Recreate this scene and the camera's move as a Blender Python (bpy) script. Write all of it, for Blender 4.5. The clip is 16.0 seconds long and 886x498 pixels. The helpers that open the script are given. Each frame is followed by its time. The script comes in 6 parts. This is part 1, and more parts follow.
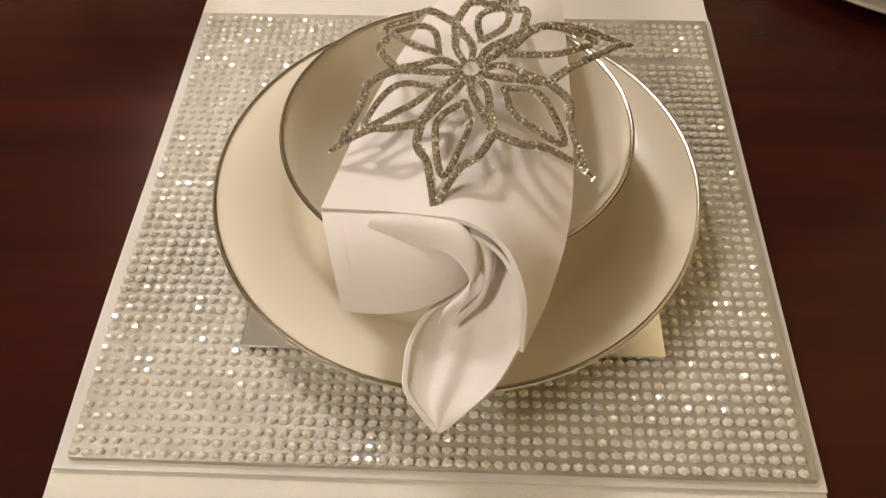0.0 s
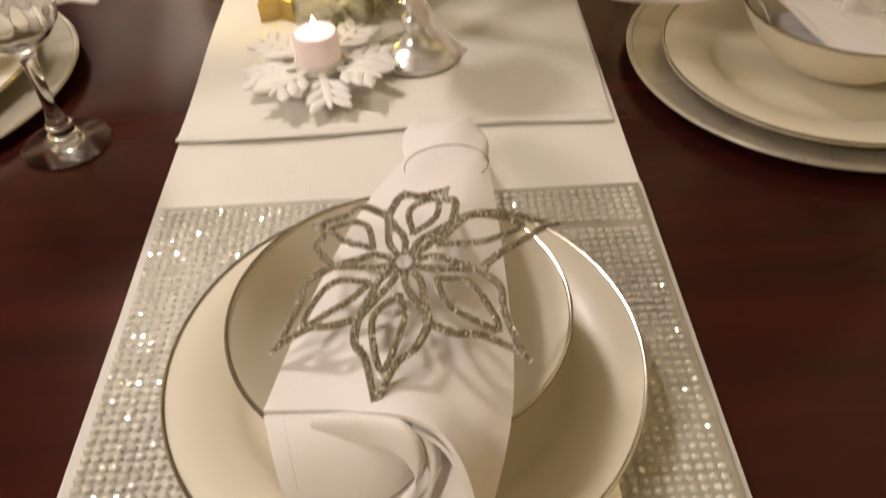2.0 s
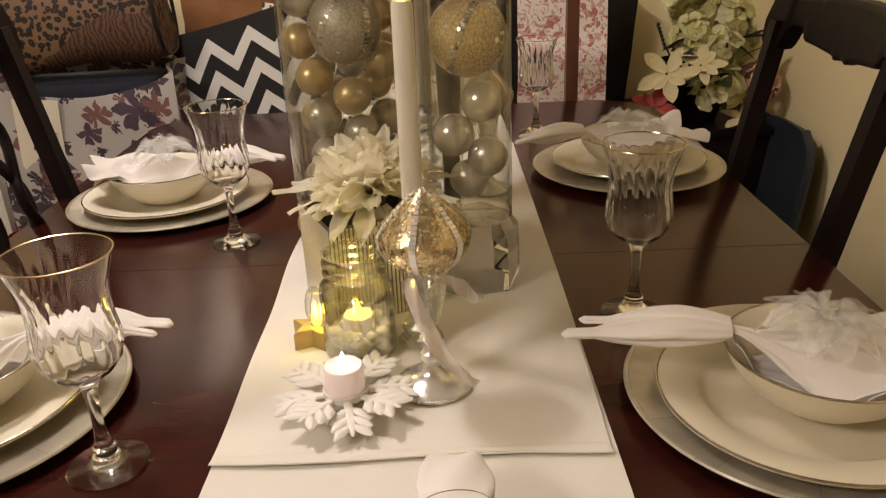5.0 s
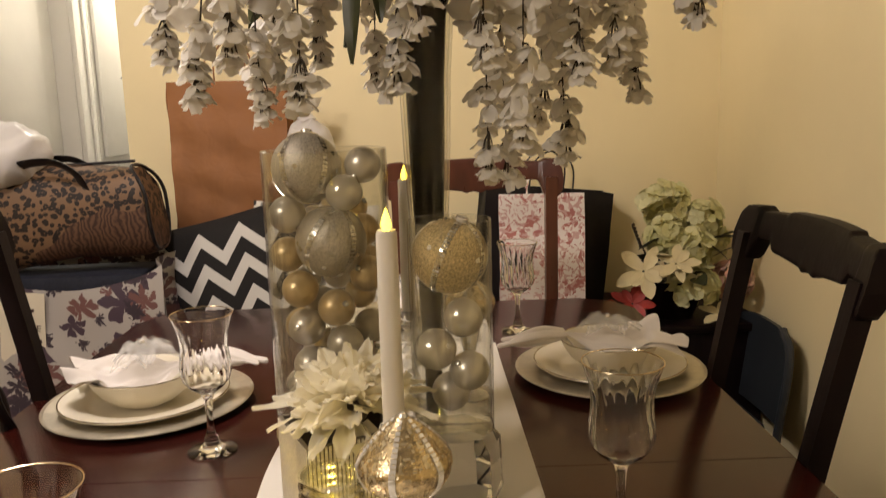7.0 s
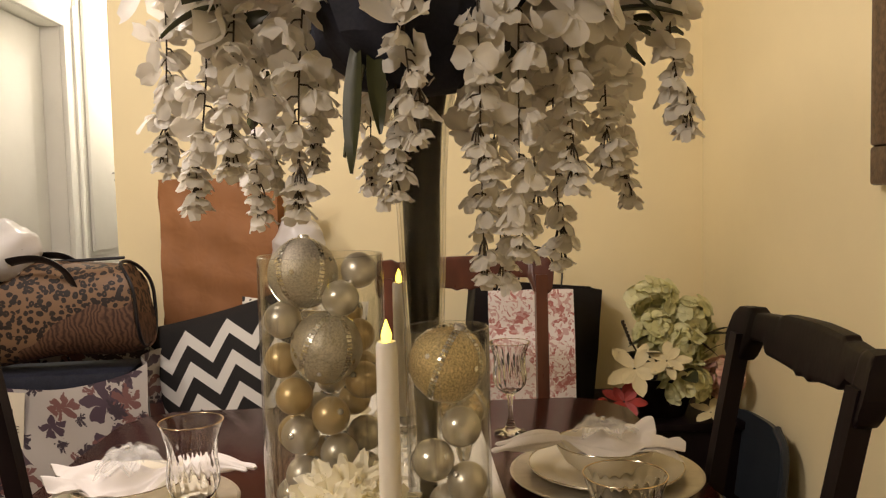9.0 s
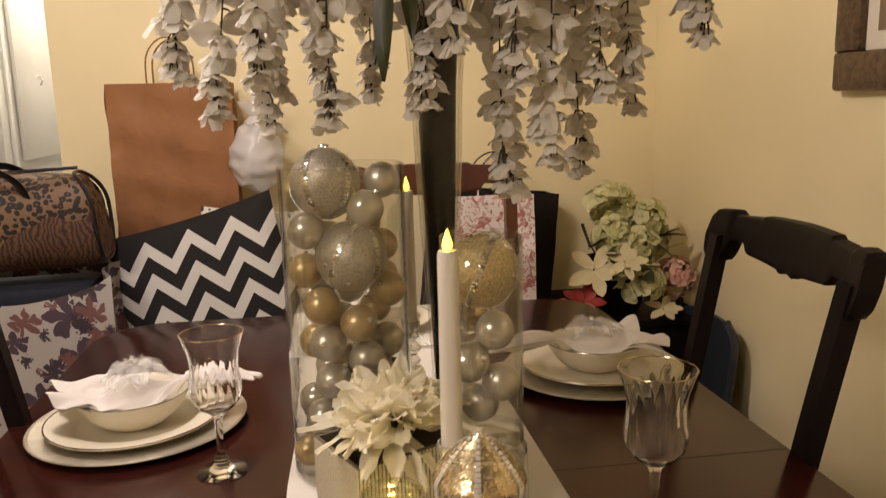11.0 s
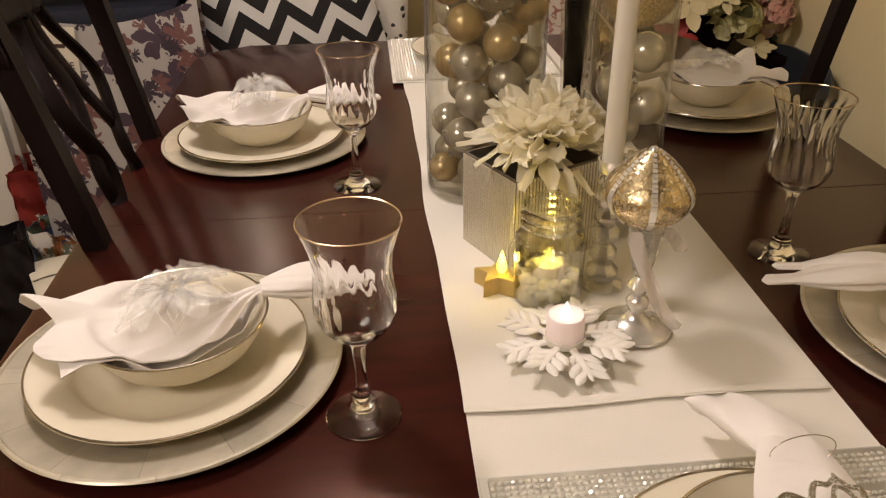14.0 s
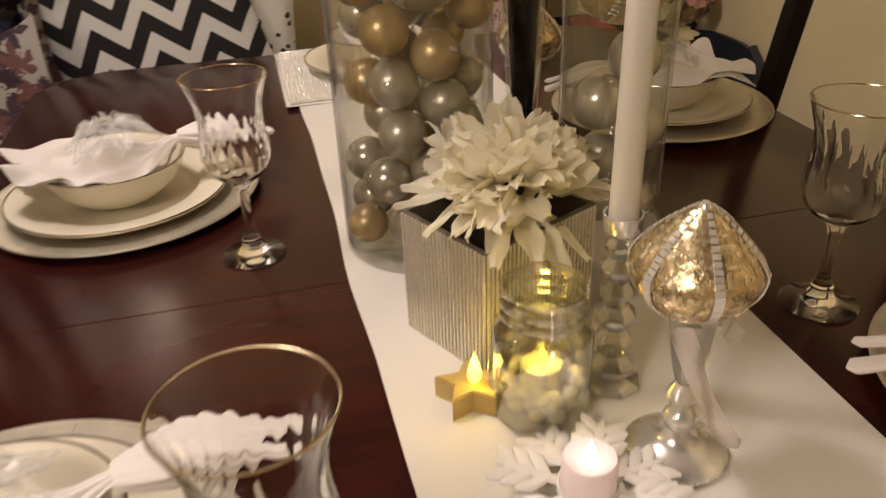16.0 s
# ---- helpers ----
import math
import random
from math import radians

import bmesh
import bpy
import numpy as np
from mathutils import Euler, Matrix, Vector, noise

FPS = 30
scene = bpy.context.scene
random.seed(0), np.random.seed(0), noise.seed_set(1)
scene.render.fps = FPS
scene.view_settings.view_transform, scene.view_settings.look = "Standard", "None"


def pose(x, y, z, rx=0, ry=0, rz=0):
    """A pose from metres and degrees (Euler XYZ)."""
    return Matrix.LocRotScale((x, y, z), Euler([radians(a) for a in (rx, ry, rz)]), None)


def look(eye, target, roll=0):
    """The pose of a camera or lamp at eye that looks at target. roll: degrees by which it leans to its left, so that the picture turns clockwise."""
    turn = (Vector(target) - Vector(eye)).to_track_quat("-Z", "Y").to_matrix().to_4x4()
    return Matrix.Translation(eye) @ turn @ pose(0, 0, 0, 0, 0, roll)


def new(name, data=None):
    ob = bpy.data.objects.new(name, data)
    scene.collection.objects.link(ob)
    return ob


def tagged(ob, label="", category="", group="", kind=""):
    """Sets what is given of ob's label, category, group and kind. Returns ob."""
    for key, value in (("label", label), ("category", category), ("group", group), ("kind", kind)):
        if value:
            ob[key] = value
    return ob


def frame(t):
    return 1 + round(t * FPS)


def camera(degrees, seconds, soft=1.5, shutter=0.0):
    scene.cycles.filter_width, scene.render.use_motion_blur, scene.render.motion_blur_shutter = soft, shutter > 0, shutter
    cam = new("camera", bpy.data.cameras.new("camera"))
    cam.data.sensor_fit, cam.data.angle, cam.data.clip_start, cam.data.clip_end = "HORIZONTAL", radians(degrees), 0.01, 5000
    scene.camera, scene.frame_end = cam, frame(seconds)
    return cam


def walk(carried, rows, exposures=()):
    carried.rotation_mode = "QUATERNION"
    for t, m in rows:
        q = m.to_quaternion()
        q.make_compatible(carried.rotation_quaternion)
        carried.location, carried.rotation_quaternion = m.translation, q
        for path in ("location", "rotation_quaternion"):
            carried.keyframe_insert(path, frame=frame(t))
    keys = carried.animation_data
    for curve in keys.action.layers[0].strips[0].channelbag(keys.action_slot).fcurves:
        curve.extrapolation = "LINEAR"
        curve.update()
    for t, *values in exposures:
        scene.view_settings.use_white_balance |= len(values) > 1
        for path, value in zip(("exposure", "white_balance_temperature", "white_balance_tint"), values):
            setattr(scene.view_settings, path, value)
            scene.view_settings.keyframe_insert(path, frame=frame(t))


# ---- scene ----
cam = camera(59.2, 16.0, soft=1.2, shutter=0.42)
PATH = [
    (0, (0.012, 0.067, 1.108), (-0.04, 1.223, -0.523), -0.7),
    (0.5, (0.022, 0.077, 1.117), (-0.088, 1.216, -0.524), -2.9),
    (1, (0.028, 0.069, 1.115), (-0.026, 1.283, -0.473), -5.5),
    (1.5, (0.03, 0.075, 1.116), (0.009, 1.305, -0.46), -4.0),
    (2, (0.031, 0.08, 1.125), (0.033, 1.51, -0.272), -3.2),
    (2.5, (0.033, 0.075, 1.145), (0.037, 1.621, -0.124), -3.0),
    (3, (0.034, 0.067, 1.161), (0.052, 1.729, 0.05), -2.7),
    (3.5, (0.031, 0.059, 1.174), (0.034, 1.805, 0.198), -2.1),
    (6, (0.041, 0.045, 1.211), (0.023, 1.946, 0.588), -2.5),
    (6.5, (0.039, 0.051, 1.227), (0.026, 1.994, 0.754), -2.1),
    (7, (0.041, 0.05, 1.232), (0.087, 2.018, 0.877), -1.6),
    (7.5, (0.043, 0.05, 1.246), (0.094, 2.036, 1.019), -2.0),
    (8, (0.044, 0.046, 1.252), (0.105, 2.039, 1.09), -1.9),
    (8.5, (0.039, 0.05, 1.252), (0.105, 2.045, 1.133), -1.6),
    (11, (-0.109, 0.056, 1.262), (0.176, 2.0, 0.888), -1.5),
    (11.5, (-0.162, 0.025, 1.259), (0.145, 1.936, 0.756), -1.7),
    (12, (-0.197, 0.022, 1.252), (0.135, 1.878, 0.585), -2.0),
    (12.5, (-0.216, 0.028, 1.252), (0.05, 1.848, 0.466), -2.3),
    (13, (-0.226, 0.033, 1.25), (0.015, 1.798, 0.342), -2.9),
    (13.5, (-0.237, 0.043, 1.248), (0.007, 1.763, 0.257), -1.3),
    (14, (-0.246, 0.048, 1.245), (-0.091, 1.781, 0.259), -0.8),
    (14.5, (-0.249, 0.058, 1.244), (-0.037, 1.823, 0.326), -0.7),
    (15, (-0.258, 0.098, 1.233), (-0.125, 1.869, 0.314), -4.0),
    (15.5, (-0.26, 0.205, 1.203), (-0.019, 1.924, 0.209), -1.8),
    (16, (-0.244, 0.329, 1.185), (0.15, 2.021, 0.195), -2.3),
]
walk(cam, [(t, look(eye, target, roll)) for t, eye, target, roll in PATH],
     [(0.0, 0.08, 6250.0, 10.0), (3.5, 0.05, 6280.0, 10.0), (6.0, 0.06, 6560.0, 11.0), (8.5, 0.16, 6540.0, 11.0), (11.0, 0.10, 6570.0, 14.0), (12.0, 0.04, 6570.0, 14.0), (13.5, -0.05, 6570.0, 13.5), (14.5, -0.05, 6570.0, 13.0), (16.0, -0.15, 6600.0, 15.0)])

# ---- light ----
world = bpy.data.worlds.new("world")
scene.world = world
world.use_nodes = True
world.node_tree.nodes["Background"].inputs[0].default_value = (1.0, 0.82, 0.58, 1)
world.node_tree.nodes["Background"].inputs[1].default_value = 0.05


def lamp(name, size, power, colour, m, label):
    data = bpy.data.lights.new(name, "AREA")
    data.shape, data.size, data.energy, data.color = "DISK", size, power, colour
    ob = new(name, data)
    ob.matrix_world = m
    return ob


WARM = (1.0, 0.885, 0.825)
bulb = bpy.data.lights.new("dining_lamp", "POINT")
bulb.energy, bulb.color, bulb.shadow_soft_size = 46.0, WARM, 0.12
new("dining_lamp", bulb).location = (-0.60, 1.22, 2.14)
lamp("kitchen_lamp", 0.60, 32.0, (1.0, 0.87, 0.75), look((-1.55, -0.50, 2.36), (0.45, 1.3, 0.95)), "")
lamp("hall_lamp", 0.30, 15.0, (1.0, 0.92, 0.80), look((-1.15, 3.80, 2.40), (-1.2, 3.5, 0.0)), "")


for glow_name, place_at, power, tone in (("jar_glow", (-0.061, 0.788, 0.812), 0.11, (1.0, 0.72, 0.10)), ("star_glow", (-0.111, 0.800, 0.800), 0.045, (1.0, 0.72, 0.10)), ("tea_glow", (-0.066, 0.682, 0.832), 0.02, (1.0, 0.78, 0.70))):
    led = bpy.data.lights.new(glow_name, "POINT")
    led.energy, led.color, led.shadow_soft_size = power, tone, 0.006
    new(glow_name, led).location = place_at


# ---- materials ----
def mat(name, colour=(0.8, 0.8, 0.8), rough=0.5, metal=0.0, vary=0.12, scale=30.0, bump=0.05, bscale=200.0,
        colour2=None, coat=0.0, trans=0.0, ior=1.45, sheen=0.0, spec=0.5, stretch=(1, 1, 1), emit=None, strength=0.0, sub=0.0):
    """A surface with variation of colour at two scales, roughness and fine relief."""
    m = bpy.data.materials.new(name)
    m.use_nodes = True
    nt = m.node_tree
    b = nt.nodes["Principled BSDF"]
    tc = nt.nodes.new("ShaderNodeTexCoord")
    mp = nt.nodes.new("ShaderNodeMapping")
    mp.inputs["Scale"].default_value = stretch
    nt.links.new(tc.outputs["Object"], mp.inputs[0])
    n1 = nt.nodes.new("ShaderNodeTexNoise")
    n1.inputs["Scale"].default_value, n1.inputs["Detail"].default_value = scale, 6.0
    n2 = nt.nodes.new("ShaderNodeTexNoise")
    n2.inputs["Scale"].default_value, n2.inputs["Detail"].default_value = bscale, 3.0
    for n in (n1, n2):
        nt.links.new(mp.outputs[0], n.inputs["Vector"])
    ramp = nt.nodes.new("ShaderNodeValToRGB")
    c2 = colour2 or tuple(c * (1 - vary * 2) for c in colour)
    ramp.color_ramp.elements[0].position, ramp.color_ramp.elements[1].position = 0.32, 0.68
    ramp.color_ramp.elements[0].color, ramp.color_ramp.elements[1].color = (*c2, 1), (*colour, 1)
    nt.links.new(n1.outputs["Fac"], ramp.inputs[0])
    nt.links.new(ramp.outputs[0], b.inputs["Base Color"])
    mr = nt.nodes.new("ShaderNodeMapRange")
    mr.inputs["To Min"].default_value, mr.inputs["To Max"].default_value = rough * 0.8, min(1.0, rough * 1.2)
    nt.links.new(n2.outputs["Fac"], mr.inputs["Value"])
    nt.links.new(mr.outputs[0], b.inputs["Roughness"])
    if bump:
        bp = nt.nodes.new("ShaderNodeBump")
        bp.inputs["Strength"].default_value, bp.inputs["Distance"].default_value = bump, 0.002
        nt.links.new(n2.outputs["Fac"], bp.inputs["Height"])
        nt.links.new(bp.outputs[0], b.inputs["Normal"])
    b.inputs["Metallic"].default_value = metal
    b.inputs["Coat Weight"].default_value = coat
    b.inputs["Coat Roughness"].default_value = 0.06
    b.inputs["Transmission Weight"].default_value = trans
    b.inputs["IOR"].default_value = ior
    b.inputs["Sheen Weight"].default_value = sheen
    b.inputs["Specular IOR Level"].default_value = spec
    if sub:
        b.inputs["Subsurface Weight"].default_value = sub
        b.inputs["Subsurface Radius"].default_value = (0.01, 0.008, 0.006)
    if emit:
        b.inputs["Emission Color"].default_value = (*emit, 1)
        b.inputs["Emission Strength"].default_value = strength
    return m


def thin_glass(name, tint=(0.975, 0.975, 0.955), rough=0.02, gloss=0.85, low=0.07):
    """Thin clear glass: light goes straight through, and the gloss grows towards grazing."""
    m = bpy.data.materials.new(name)
    m.use_nodes = True
    nt = m.node_tree
    nt.nodes.remove(nt.nodes["Principled BSDF"])
    tr, gl, mx, lw, pw, mr = (nt.nodes.new(k) for k in ("ShaderNodeBsdfTransparent", "ShaderNodeBsdfGlossy", "ShaderNodeMixShader", "ShaderNodeLayerWeight", "ShaderNodeMath", "ShaderNodeMapRange"))
    tr.inputs[0].default_value = (*tint, 1)
    gl.inputs["Roughness"].default_value = rough
    pw.operation = "POWER"
    pw.inputs[1].default_value = 3.0
    mr.inputs["To Min"].default_value, mr.inputs["To Max"].default_value = low, gloss
    nt.links.new(lw.outputs["Facing"], pw.inputs[0])
    nt.links.new(pw.outputs[0], mr.inputs["Value"])
    nt.links.new(mr.outputs[0], mx.inputs[0])
    nt.links.new(tr.outputs[0], mx.inputs[1])
    nt.links.new(gl.outputs[0], mx.inputs[2])
    nt.links.new(mx.outputs[0], nt.nodes["Material Output"].inputs["Surface"])
    return m


def translucent(m, share, colour):
    """Thin silk: part of the light comes through from behind."""
    nt, b = nodes_of(m)
    tr, mx = nt.nodes.new("ShaderNodeBsdfTranslucent"), nt.nodes.new("ShaderNodeMixShader")
    tr.inputs[0].default_value = (*colour, 1)
    mx.inputs[0].default_value = share
    nt.links.new(b.outputs[0], mx.inputs[1])
    nt.links.new(tr.outputs[0], mx.inputs[2])
    nt.links.new(mx.outputs[0], nt.nodes["Material Output"].inputs["Surface"])
    return m


def nodes_of(m):
    nt = m.node_tree
    return nt, nt.nodes["Principled BSDF"]


def math_node(nt, op, a, b=None, c=None):
    n = nt.nodes.new("ShaderNodeMath")
    n.operation = op
    for i, v in enumerate((a, b, c)):
        if v is None:
            continue
        if isinstance(v, (int, float)):
            n.inputs[i].default_value = v
        else:
            nt.links.new(v, n.inputs[i])
    return n.outputs[0]


M_WALL = mat("cream_wall_paint", (0.91, 0.785, 0.48), 0.6, vary=0.03, scale=3, bump=0.12, bscale=90)
M_WHITE_PAINT = mat("white_door_paint", (0.80, 0.78, 0.72), 0.35, vary=0.03, scale=6, bump=0.05, bscale=60)
# White ceiling given a dark grey colour to keep the bounce light low.
M_CEIL_DIM = mat("dimmed_ceiling_paint", (0.34, 0.32, 0.27), 0.8, vary=0.03, scale=4, bump=0.2, bscale=80)
M_FLOOR = mat("floor_boards", (0.16, 0.08, 0.04), 0.35, vary=0.25, scale=5, bump=0.05, stretch=(1, 8, 1))
M_TABLE = mat("mahogany_polish", (0.045, 0.0078, 0.0055), 0.20, vary=0.25, scale=14, bump=0.012, bscale=120, coat=0.0, spec=0.30, stretch=(0.25, 2.2, 1), colour2=(0.024, 0.0065, 0.0050))
M_TABLE.node_tree.nodes["Principled BSDF"].inputs["Specular Tint"].default_value = (1.0, 0.54, 0.40, 1)
M_TABLE_EDGE = mat("mahogany_edge", (0.07, 0.018, 0.008), 0.2, vary=0.2, scale=14, bump=0.02, coat=0.3)
M_CHAIR = mat("dark_chair_wood", (0.013, 0.0075, 0.008), 0.45, vary=0.25, scale=20, bump=0.03, stretch=(1, 1, 0.2), spec=0.14)
# Same chair wood, with the light on the far chair put into its colour.
M_CHAIR_LIT = mat("lit_chair_wood", (0.10, 0.030, 0.016), 0.3, vary=0.25, scale=20, bump=0.03, stretch=(1, 1, 0.2), coat=0.2)
M_SEAT = mat("seat_cloth", (0.35, 0.28, 0.18), 0.9, bump=0.3, bscale=500)
M_CLOTH = mat("white_table_linen", (0.80, 0.76, 0.69), 0.85, vary=0.02, scale=8, bump=0.3, bscale=700, sheen=0.1)
M_NAPKIN = mat("white_napkin_cotton", (0.84, 0.79, 0.755), 0.85, vary=0.02, scale=12, bump=0.15, bscale=1100, sheen=0.15)
M_CHINA = mat("ivory_china", (0.80, 0.735, 0.59), 0.40, vary=0.015, scale=9, bump=0.0, coat=0.06)
M_PLATINUM = mat("platinum_band", (0.55, 0.50, 0.42), 0.22, metal=1.0, vary=0.1, scale=40, bump=0.0)
M_GOLD_BAND = mat("gilt_band", (0.74, 0.60, 0.40), 0.2, metal=1.0, vary=0.1, scale=40, bump=0.0)
M_CHARGER = mat("silver_leaf_charger", (0.66, 0.60, 0.48), 0.34, metal=0.50, vary=0.10, scale=35, bump=0.10, bscale=55)
M_MIRROR = mat("mirror_tile", (0.90, 0.89, 0.85), 0.20, metal=1.0, vary=0.03, scale=20, bump=0.0)
M_STUD = mat("rhinestone_silver", (0.99, 0.97, 0.90), 0.08, metal=0.34, vary=0.10, scale=300, bump=0.0)
M_CHIP = mat("silver_chip", (0.82, 0.76, 0.64), 0.34, metal=0.4, vary=0.08, scale=300, bump=0.0)
M_TILE = mat("mirror_chip", (0.90, 0.88, 0.82), 0.14, metal=0.55, vary=0.05, scale=20, bump=0.0)
M_GOLD_CHIP = mat("gold_chip", (0.84, 0.70, 0.44), 0.24, metal=0.65, vary=0.2, scale=200, bump=0.0)
M_MESH = mat("silver_mesh_backing", (0.58, 0.55, 0.48), 0.42, metal=0.45, vary=0.12, scale=60, bump=0.3, bscale=800)
M_EDGE = mat("clear_plastic_edge", (0.74, 0.72, 0.67), 0.22, vary=0.05, scale=40, bump=0.1)
M_GLITTER = mat("silver_glitter", (0.50, 0.43, 0.31), 0.28, metal=0.9, vary=0.3, scale=900, bump=0.9, bscale=1100)
M_CRYSTAL = mat("crystal", (1, 1, 1), 0.02, vary=0.0, bump=0.0, trans=1.0, ior=1.5)
M_GLASS = thin_glass("clear_vase_glass")
M_GOBLET = mat("goblet_glass", (1, 1, 1), 0.01, vary=0.0, bump=0.0, trans=1.0, ior=1.32)
M_SLEEVE = thin_glass("vase_sleeve_glass", (0.98, 0.98, 0.96), 0.02, 0.9, 0.02)
M_JAR = thin_glass("jar_glass", (0.97, 0.965, 0.88), 0.04, 1.0, 0.27)
M_GEM = thin_glass("gem_glass", (0.96, 0.96, 0.93), 0.03, 0.9, 0.34)
M_SLOT = mat("dark_slot_backing", (0.20, 0.17, 0.13), 0.5, metal=0.4, vary=0.1, bump=0.1)
M_ACRYL = mat("frosted_acrylic", (0.97, 0.97, 0.95), 0.06, vary=0.01, bump=0.05, trans=0.85, ior=1.4)
M_LACE = mat("frosted_lace_plastic", (0.92, 0.90, 0.86), 0.16, vary=0.01, bump=0.05, spec=0.6)
M_BLACK = mat("black_smoked_glass", (0.006, 0.006, 0.008), 0.09, vary=0.2, bump=0.10, bscale=60, coat=0.0, spec=0.40)
M_WAX = mat("white_wax", (0.70, 0.66, 0.58), 0.45, vary=0.02, scale=20, bump=0.03, sub=0.25)
M_TEA = mat("pink_lit_wax", (0.86, 0.74, 0.72), 0.45, vary=0.03, scale=30, bump=0.03, sub=0.3, emit=(1.0, 0.72, 0.66), strength=0.10)
M_FLAME = mat("amber_flame", (1.0, 0.8, 0.3), 0.4, vary=0.0, bump=0.0, emit=(1.0, 0.74, 0.07), strength=4.0)
M_FLAME_PINK = mat("pale_flame", (1.0, 0.85, 0.75), 0.4, vary=0.0, bump=0.0, emit=(1.0, 0.80, 0.66), strength=5.0)
M_SILVER_BALL = mat("silver_satin_ball", (0.63, 0.59, 0.51), 0.34, metal=0.65, vary=0.06, scale=40, bump=0.03)
M_SILVER_SHINE = mat("silver_shiny_ball", (0.66, 0.62, 0.54), 0.22, metal=0.65, vary=0.06, scale=40, bump=0.02)
M_SILVER_GLIT = mat("silver_glitter_ball", (0.66, 0.61, 0.51), 0.34, metal=0.55, vary=0.24, scale=420, bump=0.45, bscale=620)
M_GOLD_BALL = mat("gold_satin_ball", (0.60, 0.46, 0.25), 0.34, metal=0.55, vary=0.06, scale=40, bump=0.03)
M_GOLD_TREE = mat("gold_glitter_ball", (0.86, 0.68, 0.36), 0.34, metal=0.6, vary=0.3, scale=380, bump=0.8, bscale=520)
M_GOLD_GLIT = mat("gold_mosaic", (0.78, 0.62, 0.36), 0.26, metal=0.85, vary=0.25, scale=140, bump=0.45, bscale=240)
M_MERCURY = mat("mercury_glass", (0.90, 0.88, 0.84), 0.20, metal=0.72, vary=0.15, scale=60, bump=0.08, bscale=70)
M_GOLD_WOOD = mat("gold_painted_wood", (0.62, 0.46, 0.17), 0.4, metal=0.3, vary=0.1, scale=60, bump=0.1)
M_PEBBLE = mat("white_pebble", (0.86, 0.83, 0.76), 0.55, vary=0.06, scale=60, bump=0.1)
M_TULLE = mat("pink_tulle", (0.86, 0.78, 0.74), 0.7, vary=0.04, scale=60, bump=0.2, bscale=900)
M_PETAL = mat("cream_silk_petal", (0.95, 0.91, 0.76), 0.7, vary=0.04, scale=40, bump=0.1, bscale=300)
M_WISTERIA = mat("white_silk_blossom", (0.80, 0.775, 0.72), 0.65, vary=0.06, scale=30, bump=0.1, bscale=300)
M_STEM = mat("brown_stem", (0.05, 0.035, 0.02), 0.7, vary=0.2, bump=0.1)
M_LEAF = mat("dark_green_leaf", (0.050, 0.056, 0.020), 0.45, vary=0.2, scale=30, bump=0.1)
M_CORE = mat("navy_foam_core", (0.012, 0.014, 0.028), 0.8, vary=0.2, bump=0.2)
M_HYD = mat("green_white_hydrangea", (0.82, 0.79, 0.50), 0.7, colour2=(0.62, 0.61, 0.27), scale=18, bump=0.1)
M_POIN = mat("cream_poinsettia", (0.80, 0.70, 0.42), 0.55, vary=0.06, scale=25, bump=0.1)
M_RED = mat("red_poinsettia", (0.42, 0.04, 0.03), 0.5, vary=0.2, scale=25, bump=0.1)
M_PINK = mat("pink_hydrangea", (0.78, 0.42, 0.36), 0.7, colour2=(0.55, 0.42, 0.28), scale=20, bump=0.1)
M_KRAFT = mat("kraft_paper", (0.33, 0.145, 0.055), 0.7, vary=0.08, scale=8, bump=0.25, bscale=25)
M_PLASTIC = mat("white_plastic_bag", (0.85, 0.82, 0.80), 0.3, trans=0.25, vary=0.03, scale=10, bump=0.6, bscale=40)
M_BAGBLACK = mat("black_paper", (0.012, 0.010, 0.012), 0.4, vary=0.2, bump=0.1)
M_STEEL_BLUE = mat("grey_blue_enamel", (0.030, 0.036, 0.044), 0.35, vary=0.1, scale=12, bump=0.05)
M_FRAME = mat("carved_dark_frame", (0.16, 0.10, 0.06), 0.4, metal=0.2, vary=0.3, scale=60, bump=0.6, bscale=120)
M_CARD = mat("cream_card", (0.74, 0.68, 0.55), 0.8, vary=0.03, scale=10, bump=0.05)
M_INK = mat("dark_ink", (0.06, 0.03, 0.03), 0.7, vary=0.1, bump=0.0)
M_PICTURE = mat("muted_canvas", (0.36, 0.25, 0.14), 0.6, colour2=(0.16, 0.11, 0.07), scale=6, bump=0.1)


def chevron_material():
    m = mat("chevron_cotton", (0.8, 0.8, 0.8), 0.85, bump=0.2, bscale=800)
    nt, b = nodes_of(m)
    tc = nt.nodes.new("ShaderNodeTexCoord")
    sp = nt.nodes.new("ShaderNodeSeparateXYZ")
    nt.links.new(tc.outputs["Object"], sp.inputs[0])
    tri = math_node(nt, "PINGPONG", math_node(nt, "ADD", sp.outputs[0], 5.0), 0.065)
    v = math_node(nt, "FRACT", math_node(nt, "MULTIPLY", math_node(nt, "SUBTRACT", math_node(nt, "ADD", sp.outputs[2], 5.0), math_node(nt, "MULTIPLY", tri, 1.14)), 10.3))
    stripe = math_node(nt, "MULTIPLY", math_node(nt, "GREATER_THAN", v, 0.53), math_node(nt, "LESS_THAN", sp.outputs[2], math_node(nt, "ADD", math_node(nt, "MULTIPLY", tri, 1.14), 0.150)))
    mx = nt.nodes.new("ShaderNodeMix")
    mx.data_type = "RGBA"
    nt.links.new(stripe, mx.inputs[0])
    mx.inputs[6].default_value, mx.inputs[7].default_value = (0.012, 0.010, 0.010, 1), (0.62, 0.60, 0.56, 1)
    nt.links.new(mx.outputs[2], b.inputs["Base Color"])
    return m


